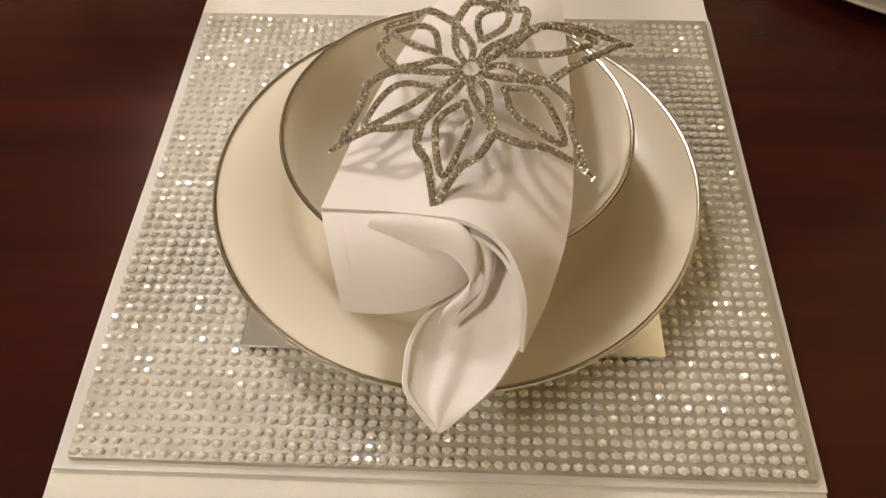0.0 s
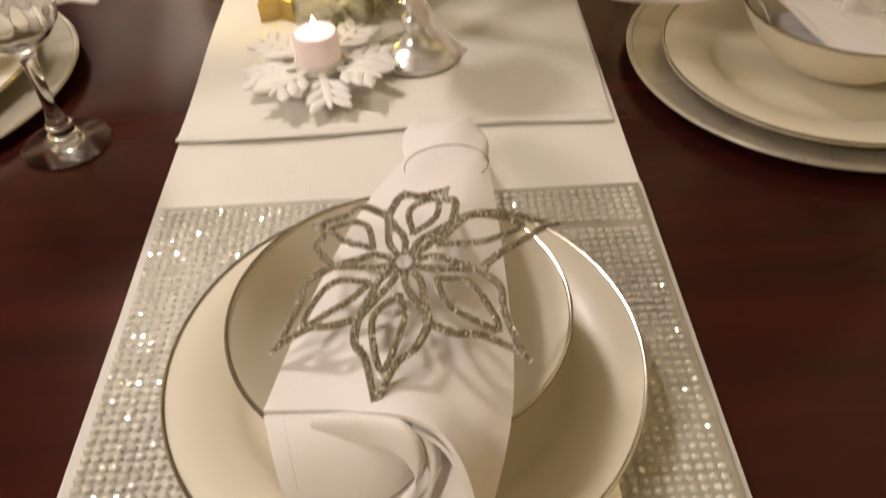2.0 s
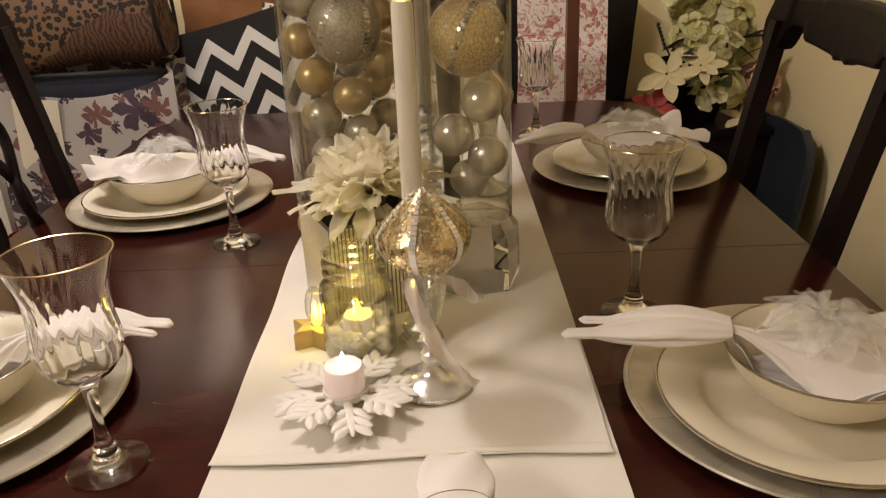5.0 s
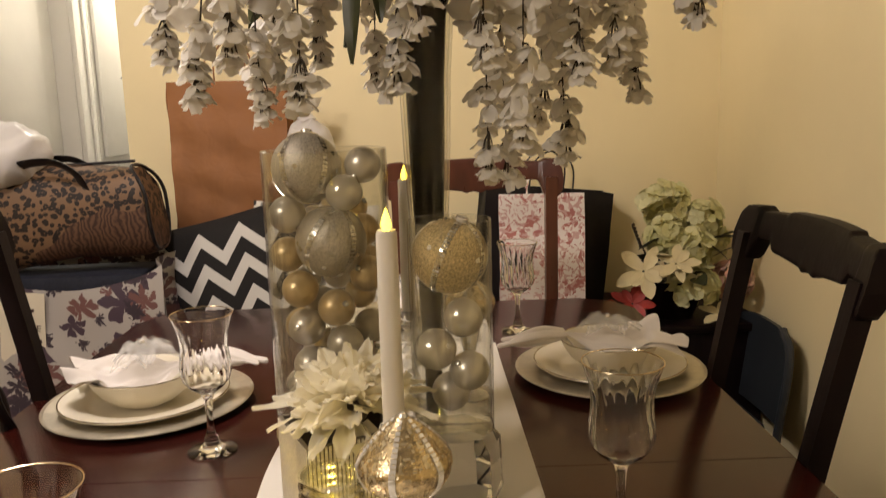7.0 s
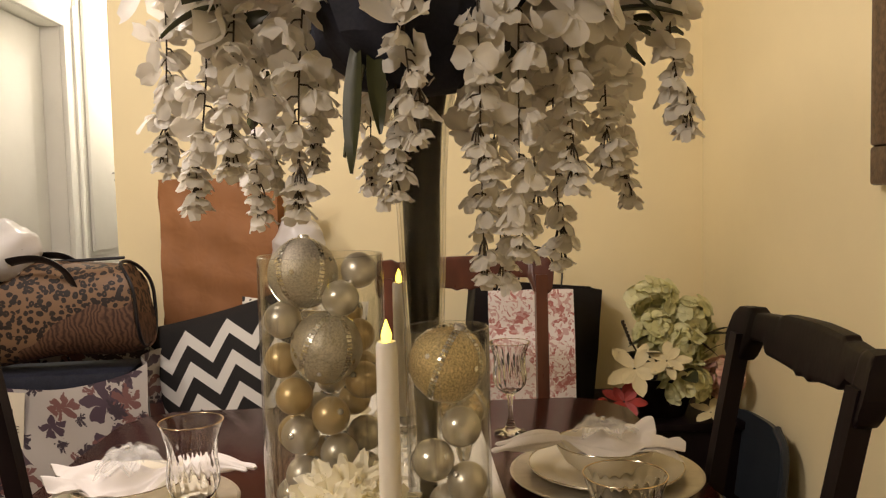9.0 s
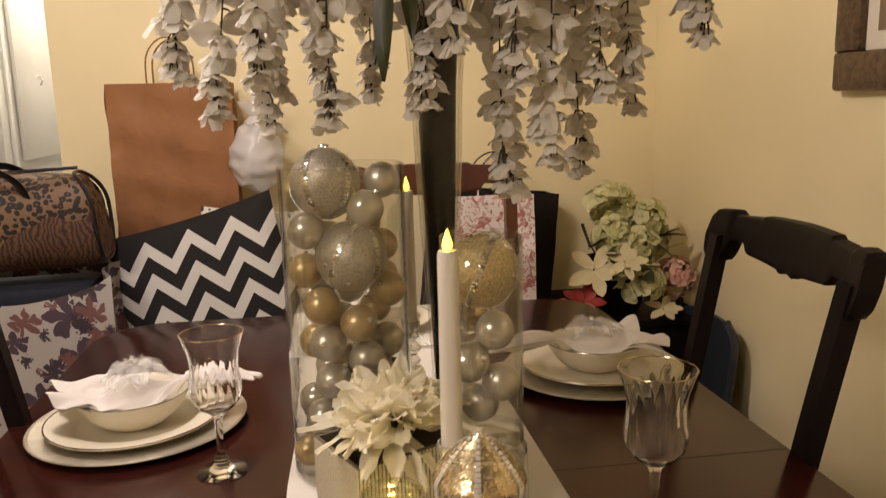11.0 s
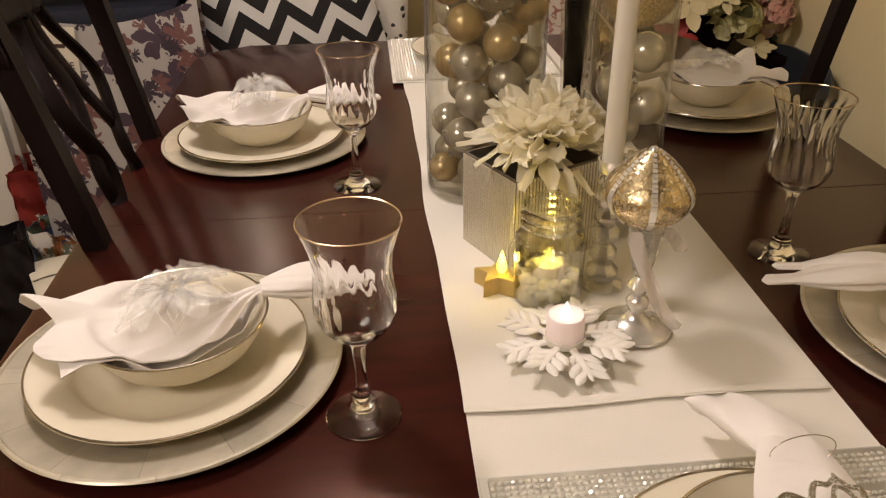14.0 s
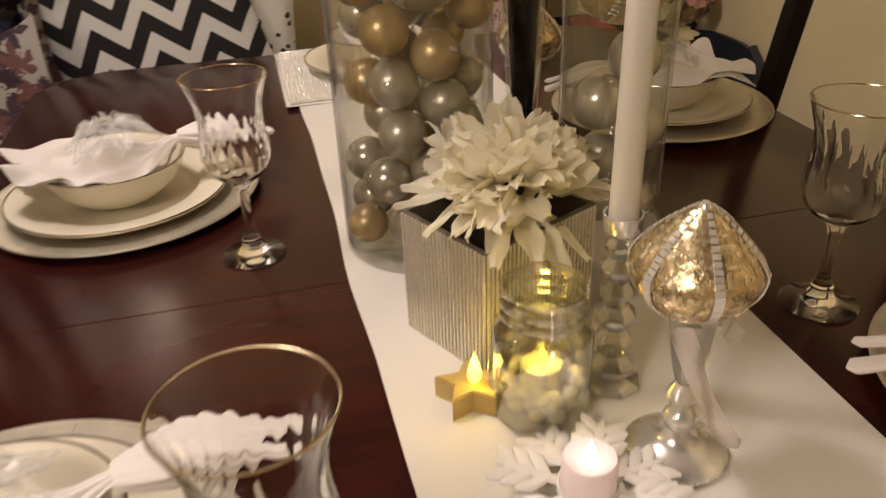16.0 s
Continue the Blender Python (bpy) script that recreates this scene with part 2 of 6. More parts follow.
def spots_material(name, ground, spot, scale, lo, hi, patches=None):
    """Animal print: dark broken rings on a tan ground, with brown striped patches."""
    m = mat(name, ground, 0.6, bump=0.15, bscale=500)
    nt, b = nodes_of(m)
    tc = nt.nodes.new("ShaderNodeTexCoord")
    vo = nt.nodes.new("ShaderNodeTexVoronoi")
    vo.inputs["Scale"].default_value = scale
    warp, add = nt.nodes.new("ShaderNodeTexNoise"), nt.nodes.new("ShaderNodeVectorMath")
    warp.inputs["Scale"].default_value, add.operation = 26.0, "MULTIPLY_ADD"
    nt.links.new(tc.outputs["Object"], warp.inputs["Vector"])
    nt.links.new(warp.outputs["Color"], add.inputs[0])
    add.inputs[1].default_value = (0.022, 0.022, 0.022)
    nt.links.new(tc.outputs["Object"], add.inputs[2])
    nt.links.new(add.outputs[0], vo.inputs["Vector"])
    ring = math_node(nt, "MULTIPLY", math_node(nt, "GREATER_THAN", vo.outputs["Distance"], lo), math_node(nt, "LESS_THAN", vo.outputs["Distance"], hi))
    mx = nt.nodes.new("ShaderNodeMix")
    mx.data_type = "RGBA"
    nt.links.new(ring, mx.inputs[0])
    mx.inputs[6].default_value, mx.inputs[7].default_value = (*ground, 1), (*spot, 1)
    out = mx.outputs[2]
    if patches:
        wv = nt.nodes.new("ShaderNodeTexWave")
        wv.inputs["Scale"].default_value, wv.inputs["Distortion"].default_value, wv.inputs["Detail"].default_value = 24.0, 12.0, 4.0
        nt.links.new(tc.outputs["Object"], wv.inputs["Vector"])
        rm = nt.nodes.new("ShaderNodeMix")
        rm.data_type = "RGBA"
        nt.links.new(wv.outputs["Fac"], rm.inputs[0])
        rm.inputs[6].default_value, rm.inputs[7].default_value = (*patches[0], 1), (*patches[1], 1)
        ns = nt.nodes.new("ShaderNodeTexNoise")
        ns.inputs["Scale"].default_value, ns.inputs["Detail"].default_value = 6.0, 0.5
        nt.links.new(tc.outputs["Object"], ns.inputs["Vector"])
        pick = math_node(nt, "GREATER_THAN", ns.outputs["Fac"], 0.52)
        m2 = nt.nodes.new("ShaderNodeMix")
        m2.data_type = "RGBA"
        nt.links.new(pick, m2.inputs[0])
        nt.links.new(out, m2.inputs[6])
        nt.links.new(rm.outputs[2], m2.inputs[7])
        out = m2.outputs[2]
    nt.links.new(out, b.inputs["Base Color"])
    return m


def print_material(name, ground, tones, scale, cut):
    """A blossom print: blotches of two tones on a pale ground."""
    m = mat(name, ground, 0.5, bump=0.05)
    nt, b = nodes_of(m)
    tc = nt.nodes.new("ShaderNodeTexCoord")
    out = None
    for i, tone in enumerate(tones):
        ns = nt.nodes.new("ShaderNodeTexNoise")
        ns.inputs["Scale"].default_value, ns.inputs["Detail"].default_value, ns.inputs["Distortion"].default_value = scale * (1 + 0.6 * i), 5.0, 1.2
        ofs = nt.nodes.new("ShaderNodeMapping")
        ofs.inputs["Location"].default_value = (3.1 * i, 1.7 * i, 0.4 * i)
        nt.links.new(tc.outputs["Object"], ofs.inputs[0])
        nt.links.new(ofs.outputs[0], ns.inputs["Vector"])
        mx = nt.nodes.new("ShaderNodeMix")
        mx.data_type = "RGBA"
        nt.links.new(math_node(nt, "GREATER_THAN", ns.outputs["Fac"], cut), mx.inputs[0])
        if out is None:
            mx.inputs[6].default_value = (*ground, 1)
        else:
            nt.links.new(out, mx.inputs[6])
        mx.inputs[7].default_value = (*tone, 1)
        out = mx.outputs[2]
    nt.links.new(out, b.inputs["Base Color"])
    return m


def flower_print(name, ground, tones, scale):
    """Printed flowers with five to seven pointed petals, each cell of its own size and tone, over a pale ground."""
    m = mat(name, ground, 0.5, bump=0.05)
    nt, b = nodes_of(m)
    tc, sp = nt.nodes.new("ShaderNodeTexCoord"), nt.nodes.new("ShaderNodeSeparateXYZ")
    nt.links.new(tc.outputs["Object"], sp.inputs[0])
    out = None
    for i, tone in enumerate(tones):
        k = scale * (1 + 0.35 * i)
        flat = nt.nodes.new("ShaderNodeCombineXYZ")
        ns = nt.nodes.new("ShaderNodeTexNoise")
        ns.inputs["Scale"].default_value, ns.inputs["Detail"].default_value = 24.0 + 9.0 * i, 3.0
        nt.links.new(tc.outputs["Object"], ns.inputs["Vector"])
        bend = math_node(nt, "MULTIPLY", math_node(nt, "SUBTRACT", ns.outputs["Fac"], 0.5), 0.055)
        nt.links.new(math_node(nt, "ADD", math_node(nt, "ADD", sp.outputs[0], bend), 2.3 * i), flat.inputs[0])
        nt.links.new(math_node(nt, "SUBTRACT", math_node(nt, "ADD", sp.outputs[2], 1.1 * i), bend), flat.inputs[1])
        vo, away, pol, rnd = (nt.nodes.new(q) for q in ("ShaderNodeTexVoronoi", "ShaderNodeVectorMath", "ShaderNodeSeparateXYZ", "ShaderNodeSeparateColor"))
        vo.voronoi_dimensions = "2D"
        vo.inputs["Scale"].default_value, vo.inputs["Randomness"].default_value = k, 1.0
        nt.links.new(flat.outputs[0], vo.inputs["Vector"])
        away.operation = "SUBTRACT"
        nt.links.new(flat.outputs[0], away.inputs[0])
        nt.links.new(vo.outputs["Position"], away.inputs[1])
        nt.links.new(away.outputs[0], pol.inputs[0])
        nt.links.new(vo.outputs["Color"], rnd.inputs[0])
        turn = math_node(nt, "ARCTAN2", pol.outputs[1], pol.outputs[0])
        lobe = math_node(nt, "ABSOLUTE", math_node(nt, "SINE", math_node(nt, "MULTIPLY", math_node(nt, "ADD", turn, rnd.outputs[0]), 2.5 + 0.5 * i)))
        reach = math_node(nt, "MULTIPLY", math_node(nt, "ADD", math_node(nt, "MULTIPLY", math_node(nt, "POWER", lobe, 0.7), 0.40), 0.10), math_node(nt, "ADD", math_node(nt, "MULTIPLY", rnd.outputs[1], 0.9), 0.35))
        shown = math_node(nt, "MULTIPLY", math_node(nt, "LESS_THAN", vo.outputs["Distance"], reach), math_node(nt, "GREATER_THAN", rnd.outputs[2], 0.42))
        mx = nt.nodes.new("ShaderNodeMix")
        mx.data_type = "RGBA"
        nt.links.new(shown, mx.inputs[0])
        if out is None:
            mx.inputs[6].default_value = (*ground, 1)
        else:
            nt.links.new(out, mx.inputs[6])
        mx.inputs[7].default_value = (*tone, 1)
        out = mx.outputs[2]
    nt.links.new(out, b.inputs["Base Color"])
    return m


translucent(M_PETAL, 0.45, (1.0, 0.94, 0.74))
translucent(M_WISTERIA, 0.36, (0.86, 0.80, 0.68))
translucent(M_POIN, 0.15, (0.78, 0.70, 0.48))
translucent(M_HYD, 0.22, (0.78, 0.74, 0.44))
def sheer(m, share):
    """Let a share of the surface show, the rest clear."""
    nt, b = nodes_of(m)
    see, blend = nt.nodes.new("ShaderNodeBsdfTransparent"), nt.nodes.new("ShaderNodeMixShader")
    blend.inputs[0].default_value = share
    nt.links.new(see.outputs[0], blend.inputs[1])
    nt.links.new(b.outputs[0], blend.inputs[2])
    nt.links.new(blend.outputs[0], nt.nodes["Material Output"].inputs["Surface"])


sheer(M_LACE, 0.20)
sheer(M_PLASTIC, 0.90)
sheer(M_TULLE, 0.36)
def crease(m, scale, strength, depth):
    """Soft wrinkles over the fine weave."""
    nt, b = nodes_of(m)
    fine = b.inputs["Normal"].links[0].from_socket
    tc, ns, bp = nt.nodes.new("ShaderNodeTexCoord"), nt.nodes.new("ShaderNodeTexNoise"), nt.nodes.new("ShaderNodeBump")
    ns.inputs["Scale"].default_value, ns.inputs["Detail"].default_value, ns.inputs["Distortion"].default_value = scale, 2.0, 0.5
    nt.links.new(tc.outputs["Object"], ns.inputs["Vector"])
    bp.inputs["Strength"].default_value, bp.inputs["Distance"].default_value = strength, depth
    nt.links.new(ns.outputs["Fac"], bp.inputs["Height"])
    nt.links.new(fine, bp.inputs["Normal"])
    nt.links.new(bp.outputs[0], b.inputs["Normal"])


crease(M_NAPKIN, 24.0, 0.20, 0.006)
crease(M_CLOTH, 14.0, 0.25, 0.006)
crease(M_KRAFT, 16.0, 0.5, 0.012)
crease(M_SEAT, 10.0, 0.2, 0.006)


def foil_segments(m):
    """Leaf laid in radial segments: each a little lighter or darker, with a fine line between."""
    nt, b = nodes_of(m)
    tc, sp, info = nt.nodes.new("ShaderNodeTexCoord"), nt.nodes.new("ShaderNodeSeparateXYZ"), nt.nodes.new("ShaderNodeObjectInfo")
    nt.links.new(tc.outputs["Object"], sp.inputs[0])
    turn = math_node(nt, "MULTIPLY", math_node(nt, "ADD", math_node(nt, "ARCTAN2", sp.outputs[1], sp.outputs[0]), math_node(nt, "ADD", 3.2, math_node(nt, "MULTIPLY", info.outputs["Random"], 0.4))), 2.07)
    wn = nt.nodes.new("ShaderNodeTexWhiteNoise")
    wn.noise_dimensions = "1D"
    nt.links.new(math_node(nt, "ADD", math_node(nt, "FLOOR", turn), math_node(nt, "MULTIPLY", info.outputs["Random"], 40.0)), wn.inputs["W"])
    line = math_node(nt, "LESS_THAN", math_node(nt, "FRACT", turn), 0.012)
    tone = math_node(nt, "SUBTRACT", math_node(nt, "ADD", math_node(nt, "MULTIPLY", wn.outputs["Value"], 0.22), 0.80), math_node(nt, "MULTIPLY", line, 0.25))
    old = b.inputs["Base Color"].links[0].from_socket
    mx = nt.nodes.new("ShaderNodeMix")
    mx.data_type, mx.blend_type = "RGBA", "MULTIPLY"
    mx.inputs[0].default_value = 1.0
    nt.links.new(old, mx.inputs[6])
    nt.links.new(tone, mx.inputs[7])
    nt.links.new(mx.outputs[2], b.inputs["Base Color"])


foil_segments(M_CHARGER)
M_CHEVRON = chevron_material()
M_LEOPARD = spots_material("leopard_cloth", (0.17, 0.098, 0.052), (0.014, 0.008, 0.006), 60, 0.10, 0.50, ((0.040, 0.018, 0.011), (0.13, 0.068, 0.040)))
M_DOTS = spots_material("spotted_cotton", (0.72, 0.68, 0.60), (0.03, 0.03, 0.03), 30, 0.0, 0.26)
# White ground greyed: the shade behind the left chair is in the colour.
M_FLORAL = flower_print("shaded_floral_print", (0.43, 0.40, 0.375), ((0.070, 0.045, 0.065), (0.17, 0.080, 0.075), (0.045, 0.032, 0.045)), 8.0)
M_BLOSSOM = print_material("cherry_blossom_print", (0.88, 0.80, 0.76), ((0.50, 0.19, 0.17), (0.66, 0.42, 0.39)), 30.0, 0.56)

M_REDCLOTH = mat("red_cloth", (0.26, 0.022, 0.016), 0.8, vary=0.12, scale=15, bump=0.2, bscale=400)
M_FOIL = mat("red_foil", (0.45, 0.05, 0.04), 0.12, metal=0.6, vary=0.1, scale=60, bump=0.2)
M_GARDEN = flower_print("garden_print", (0.62, 0.58, 0.52), ((0.04, 0.05, 0.10), (0.30, 0.10, 0.03), (0.09, 0.11, 0.06)), 11.0)


# ---- mesh tools ----
class Shape:
    """A growing list of vertices and faces."""

    def __init__(self):
        self.v, self.f = [], []

    def add(self, verts, faces):
        k = len(self.v)
        self.v += [tuple(p) for p in verts]
        self.f += [tuple(i + k for i in q) for q in faces]
        return self

    def lathe(self, prof, seg=40, c=(0, 0, 0), mod=None):
        vs, fs = [], []
        for i, (r, z) in enumerate(prof):
            for j in range(seg):
                a = 2 * math.pi * j / seg
                q = mod(a, r, z) if mod else r
                vs.append((c[0] + q * math.cos(a), c[1] + q * math.sin(a), c[2] + z))
        for i in range(len(prof) - 1):
            for j in range(seg):
                k = (j + 1) % seg
                fs.append((i * seg + j, i * seg + k, (i + 1) * seg + k, (i + 1) * seg + j))
        return self.add(vs, fs)

    def tube(self, pts, r, seg=8, closed=False, flat=1.0):
        pts = [Vector(p) for p in pts]
        n = len(pts)
        rad = r if isinstance(r, (list, tuple)) else [r] * n
        vs, fs = [], []
        side = None
        for i, p in enumerate(pts):
            a, b = pts[(i - 1) % n if closed else max(i - 1, 0)], pts[(i + 1) % n if closed else min(i + 1, n - 1)]
            d = (b - a).normalized() if (b - a).length > 1e-9 else Vector((0, 0, 1))
            if side is None:
                side = d.cross(Vector((0, 0, 1)))
                if side.length < 1e-3:
                    side = d.cross(Vector((0, 1, 0)))
            side = (side - d * side.dot(d)).normalized()
            up = side.cross(d).normalized()
            for j in range(seg):
                t = 2 * math.pi * j / seg
                vs.append(p + side * (rad[i] * math.cos(t)) + up * (rad[i] * flat * math.sin(t)))
        for i in range(n if closed else n - 1):
            for j in range(seg):
                k, i2 = (j + 1) % seg, (i + 1) % n
                fs.append((i * seg + j, i * seg + k, i2 * seg + k, i2 * seg + j))
        if not closed:
            fs.append(tuple(reversed(range(seg))))
            fs.append(tuple((n - 1) * seg + j for j in range(seg)))
        return self.add(vs, fs)

    def sheet(self, fn, nu, nv, th=0.001):
        """A thick sheet over fn(u, v), u and v from 0 to 1."""
        g = [[Vector(fn(i / nu, j / nv)) for j in range(nv + 1)] for i in range(nu + 1)]
        vs, fs = [], []
        w = nv + 1
        for s in (0.5, -0.5):
            for i in range(nu + 1):
                for j in range(nv + 1):
                    du = g[min(i + 1, nu)][j] - g[max(i - 1, 0)][j]
                    dv = g[i][min(j + 1, nv)] - g[i][max(j - 1, 0)]
                    n = du.cross(dv)
                    n = n.normalized() if n.length > 1e-12 else Vector((0, 0, 1))
                    vs.append(g[i][j] + n * (th * s))
        o = (nu + 1) * w
        for i in range(nu):
            for j in range(nv):
                a = i * w + j
                fs.append((a, a + w, a + w + 1, a + 1))
                fs.append((o + a, o + a + 1, o + a + w + 1, o + a + w))
        rim = [i * w for i in range(nu)] + [nu * w + j for j in range(nv)] + [i * w + nv for i in range(nu, 0, -1)] + [j for j in range(nv, 0, -1)]
        for i, a in enumerate(rim):
            b = rim[(i + 1) % len(rim)]
            fs.append((a, o + a, o + b, b))
        return self.add(vs, fs)

    def leaf(self, fn, nu, nv):
        """A sheet of silk with no thickness of its own."""
        w = nv + 1
        return self.add([fn(i / nu, j / nv) for i in range(nu + 1) for j in range(w)], [(i * w + j, (i + 1) * w + j, (i + 1) * w + j + 1, i * w + j + 1) for i in range(nu) for j in range(nv)])

    def ball(self, c, r, seg=20, rings=12, squash=1.0):
        prof = [(max(1e-5, r * math.sin(math.pi * i / rings)), -r * squash * math.cos(math.pi * i / rings)) for i in range(rings + 1)]
        return self.lathe(prof, seg, c)

    def slab(self, outline, z0, z1, m=None):
        """A closed outline in x and y drawn up from z0 to z1, then turned by m."""
        n = len(outline)
        vs = [Vector((x, y, z)) for z in (z0, z1) for x, y in outline]
        if m:
            vs = [m @ p for p in vs]
        fs = [tuple(reversed(range(n))), tuple(range(n, 2 * n))]
        fs += [(i, (i + 1) % n, n + (i + 1) % n, n + i) for i in range(n)]
        return self.add(vs, fs)

    def block(self, lo, hi, bevel=0.0, m=None):
        bm = bmesh.new()
        bmesh.ops.create_cube(bm, size=1.0)
        for p in bm.verts:
            p.co = Vector([lo[k] + (p.co[k] + 0.5) * (hi[k] - lo[k]) for k in range(3)])
        if bevel:
            bmesh.ops.bevel(bm, geom=bm.edges[:], offset=bevel, segments=2, affect="EDGES", profile=0.5)
        bm.verts.index_update()
        vs = [m @ p.co if m else p.co.copy() for p in bm.verts]
        fs = [tuple(p.index for p in q.verts) for q in bm.faces]
        bm.free()
        return self.add(vs, fs)

    def silk_bloom(self, c, m, n, length, width, cup, seed=0):
        """A ring of broad, round, wavy silk petals about c; m turns them."""
        rnd = random.Random(seed)
        for i in range(n):
            a = 2 * math.pi * (i + rnd.uniform(-0.18, 0.18)) / n
            ll, ww, lift, ph = length * rnd.uniform(0.8, 1.15), width * rnd.uniform(0.85, 1.15), cup * rnd.uniform(0.6, 1.3), rnd.uniform(0, 6.28)
            ca, sa = math.cos(a), math.sin(a)

            def at(u, v):
                e = 2 * v - 1
                x = ll * (0.04 + 0.96 * u) * (1 - 0.20 * e * e * u + 0.05 * math.sin(5 * e + ph) * u)
                y = e * 0.5 * ww * (0.16 + 0.84 * math.sin(math.pi * min(1.0, 0.06 + 0.66 * u)) ** 0.8)
                z = lift * ll * u ** 1.4 - 0.22 * ll * max(0.0, u - 0.6) + 0.14 * ww * e * e * (1 - 0.6 * u) + 0.045 * ll * math.sin(4.2 * e + ph) * u
                return m @ Vector((x * ca - y * sa, x * sa + y * ca, z)) + Vector(c)
            self.leaf(at, 5, 4)
        return self

    def blossom(self, c, m, n, length, width, cup, rows=1, seed=0):
        """Rings of pointed petals round c; m turns them."""
        rnd = random.Random(seed)
        for row in range(rows):
            k = max(3, n - row)
            for i in range(k):
                a = 2 * math.pi * (i + 0.5 * row + rnd.uniform(-0.15, 0.15)) / k
                ll = length * (1 - 0.22 * row) * rnd.uniform(0.85, 1.1)
                ww = width * rnd.uniform(0.85, 1.1)
                lift = cup * (0.5 + 0.7 * row) * rnd.uniform(0.7, 1.3)
                vs = []
                for s, w in ((0.05, 0.25), (0.35, 0.85), (0.65, 1.0), (0.88, 0.6), (1.0, 0.06)):
                    z = lift * ll * (s ** 1.3) - 0.25 * ll * max(0, s - 0.6)
                    for e in (-1, 0, 1):
                        vs.append(m @ Vector((s * ll * math.cos(a) - e * w * ww / 2 * math.sin(a), s * ll * math.sin(a) + e * w * ww / 2 * math.cos(a), z + (0.12 * ww if e else 0))) + Vector(c))
                fs = []
                for r in range(4):
                    for e in range(2):
                        q = r * 3 + e
                        fs.append((q, q + 3, q + 4, q + 1))
                self.add(vs, fs)
        return self


def part(name, shape, material, parent=None, label="", smooth=True, solid=0.0):
    """One mesh object from a Shape, under a thing or a part, or on its own."""
    me = bpy.data.meshes.new(name)
    me.from_pydata(shape.v, [], shape.f)
    me.materials.append(material)
    me.validate()
    me.update()
    if smooth:
        me.shade_smooth()
        me.set_sharp_from_angle(angle=radians(38))
    ob = new(name, me)
    if parent:
        ob.parent = parent
    if label:
        ob["label"] = label
    if solid:
        s = ob.modifiers.new("thickness", "SOLIDIFY")
        s.thickness, s.offset = solid, 0.0
    return ob


def thing(name, m, label, category, group=""):
    e = new(name)
    e.empty_display_size = 0.05
    e.matrix_world = m
    return tagged(e, label, category, group)


def setting(name, shape, material, label, category="", smooth=False):
    return tagged(part(name, shape, material, None, "", smooth), label, category or name.split("_")[0], "", "structure")


def ease(t):
    return t * t * (3 - 2 * t)


def along(points, t):
    """The place at the share t of the smooth line through the points."""
    line = curve(points, 10)
    q = max(0.0, min(1.0, t)) * (len(line) - 1)
    i = min(int(q), len(line) - 2)
    return line[i].lerp(line[i + 1], q - i)


def curve(points, n=24):
    """Points of a smooth line through the given ones."""
    p = [Vector(q) for q in points]
    p = [2 * p[0] - p[1]] + p + [2 * p[-1] - p[-2]]
    out = []
    for i in range(1, len(p) - 2):
        for k in range(n):
            t = k / n
            out.append(0.5 * ((2 * p[i]) + (p[i + 1] - p[i - 1]) * t + (2 * p[i - 1] - 5 * p[i] + 4 * p[i + 1] - p[i + 2]) * t * t + (3 * p[i] - p[i - 1] - 3 * p[i + 1] + p[i + 2]) * t ** 3))
    out.append(p[-2])
    return out

# ---- the room ----
XL, XR, YB, YF, ZC = -1.38, 1.08, -2.0, 2.78, 2.45
# Limits of an added, unseen recess on the left.
XW, YR = -2.60, 2.42
setting("floor", Shape().block((XW, YB, -0.1), (XR, 4.4, 0.0)), M_FLOOR, "dark stained wooden floor", "floor")
setting("ceiling", Shape().block((XW, YB, ZC), (XR, 4.4, ZC + 0.1)), M_CEIL_DIM, "plain ceiling, its white darkened to grey to lower bounce light", "ceiling")
setting("wall_far", Shape().block((-0.965, YF, 0.0), (XR + 0.1, YF + 0.12, ZC)), M_WALL, "cream yellow painted far wall", "wall")
setting("wall_right", Shape().block((XR, YB, 0.0), (XR + 0.1, YF, ZC)), M_WALL, "cream yellow painted side wall", "wall")
setting("wall_back", Shape().block((XW, YB - 0.1, 0.0), (XR + 0.1, YB, ZC)), M_WALL, "cream yellow painted wall behind", "wall")
setting("wall_hall", Shape().block((XL, 4.3, 0.0), (-0.9, 4.4, ZC)), M_WHITE_PAINT, "white painted hall wall", "wall")
setting("wall_hall_side", Shape().block((-0.965, YF + 0.12, 0.0), (-0.86, 4.3, ZC)), M_WHITE_PAINT, "white painted side of the hall", "wall")
D0, D1, DH = 2.55, 3.38, 2.0
setting("wall_left", Shape().block((XL - 0.12, YR, 0), (XL, D0, ZC)).block((XL - 0.12, D1, 0), (XL, 4.3, ZC)).block((XL - 0.12, D0, DH), (XL, D1, ZC)),
        M_WHITE_PAINT, "white painted wall with a doorway", "wall")
# Unseen walls, added well back so the table top reflects less light.
setting("wall_west", Shape().block((XW - 0.1, YB, 0.0), (XW, YR + 0.12, ZC)), M_WALL, "added unseen cream wall, set far back to dim table reflections", "wall")
setting("wall_return", Shape().block((XW, YR, 0.0), (XL - 0.12, YR + 0.12, ZC)), M_WALL, "added unseen cream wall closing the left recess", "wall")
setting("baseboard", Shape().block((-0.965, YF - 0.015, 0.0), (XR, YF, 0.10), 0.003).block((XR - 0.015, YB, 0.0), (XR, YF - 0.015, 0.10), 0.003), M_WHITE_PAINT, "white painted baseboard", "baseboard")

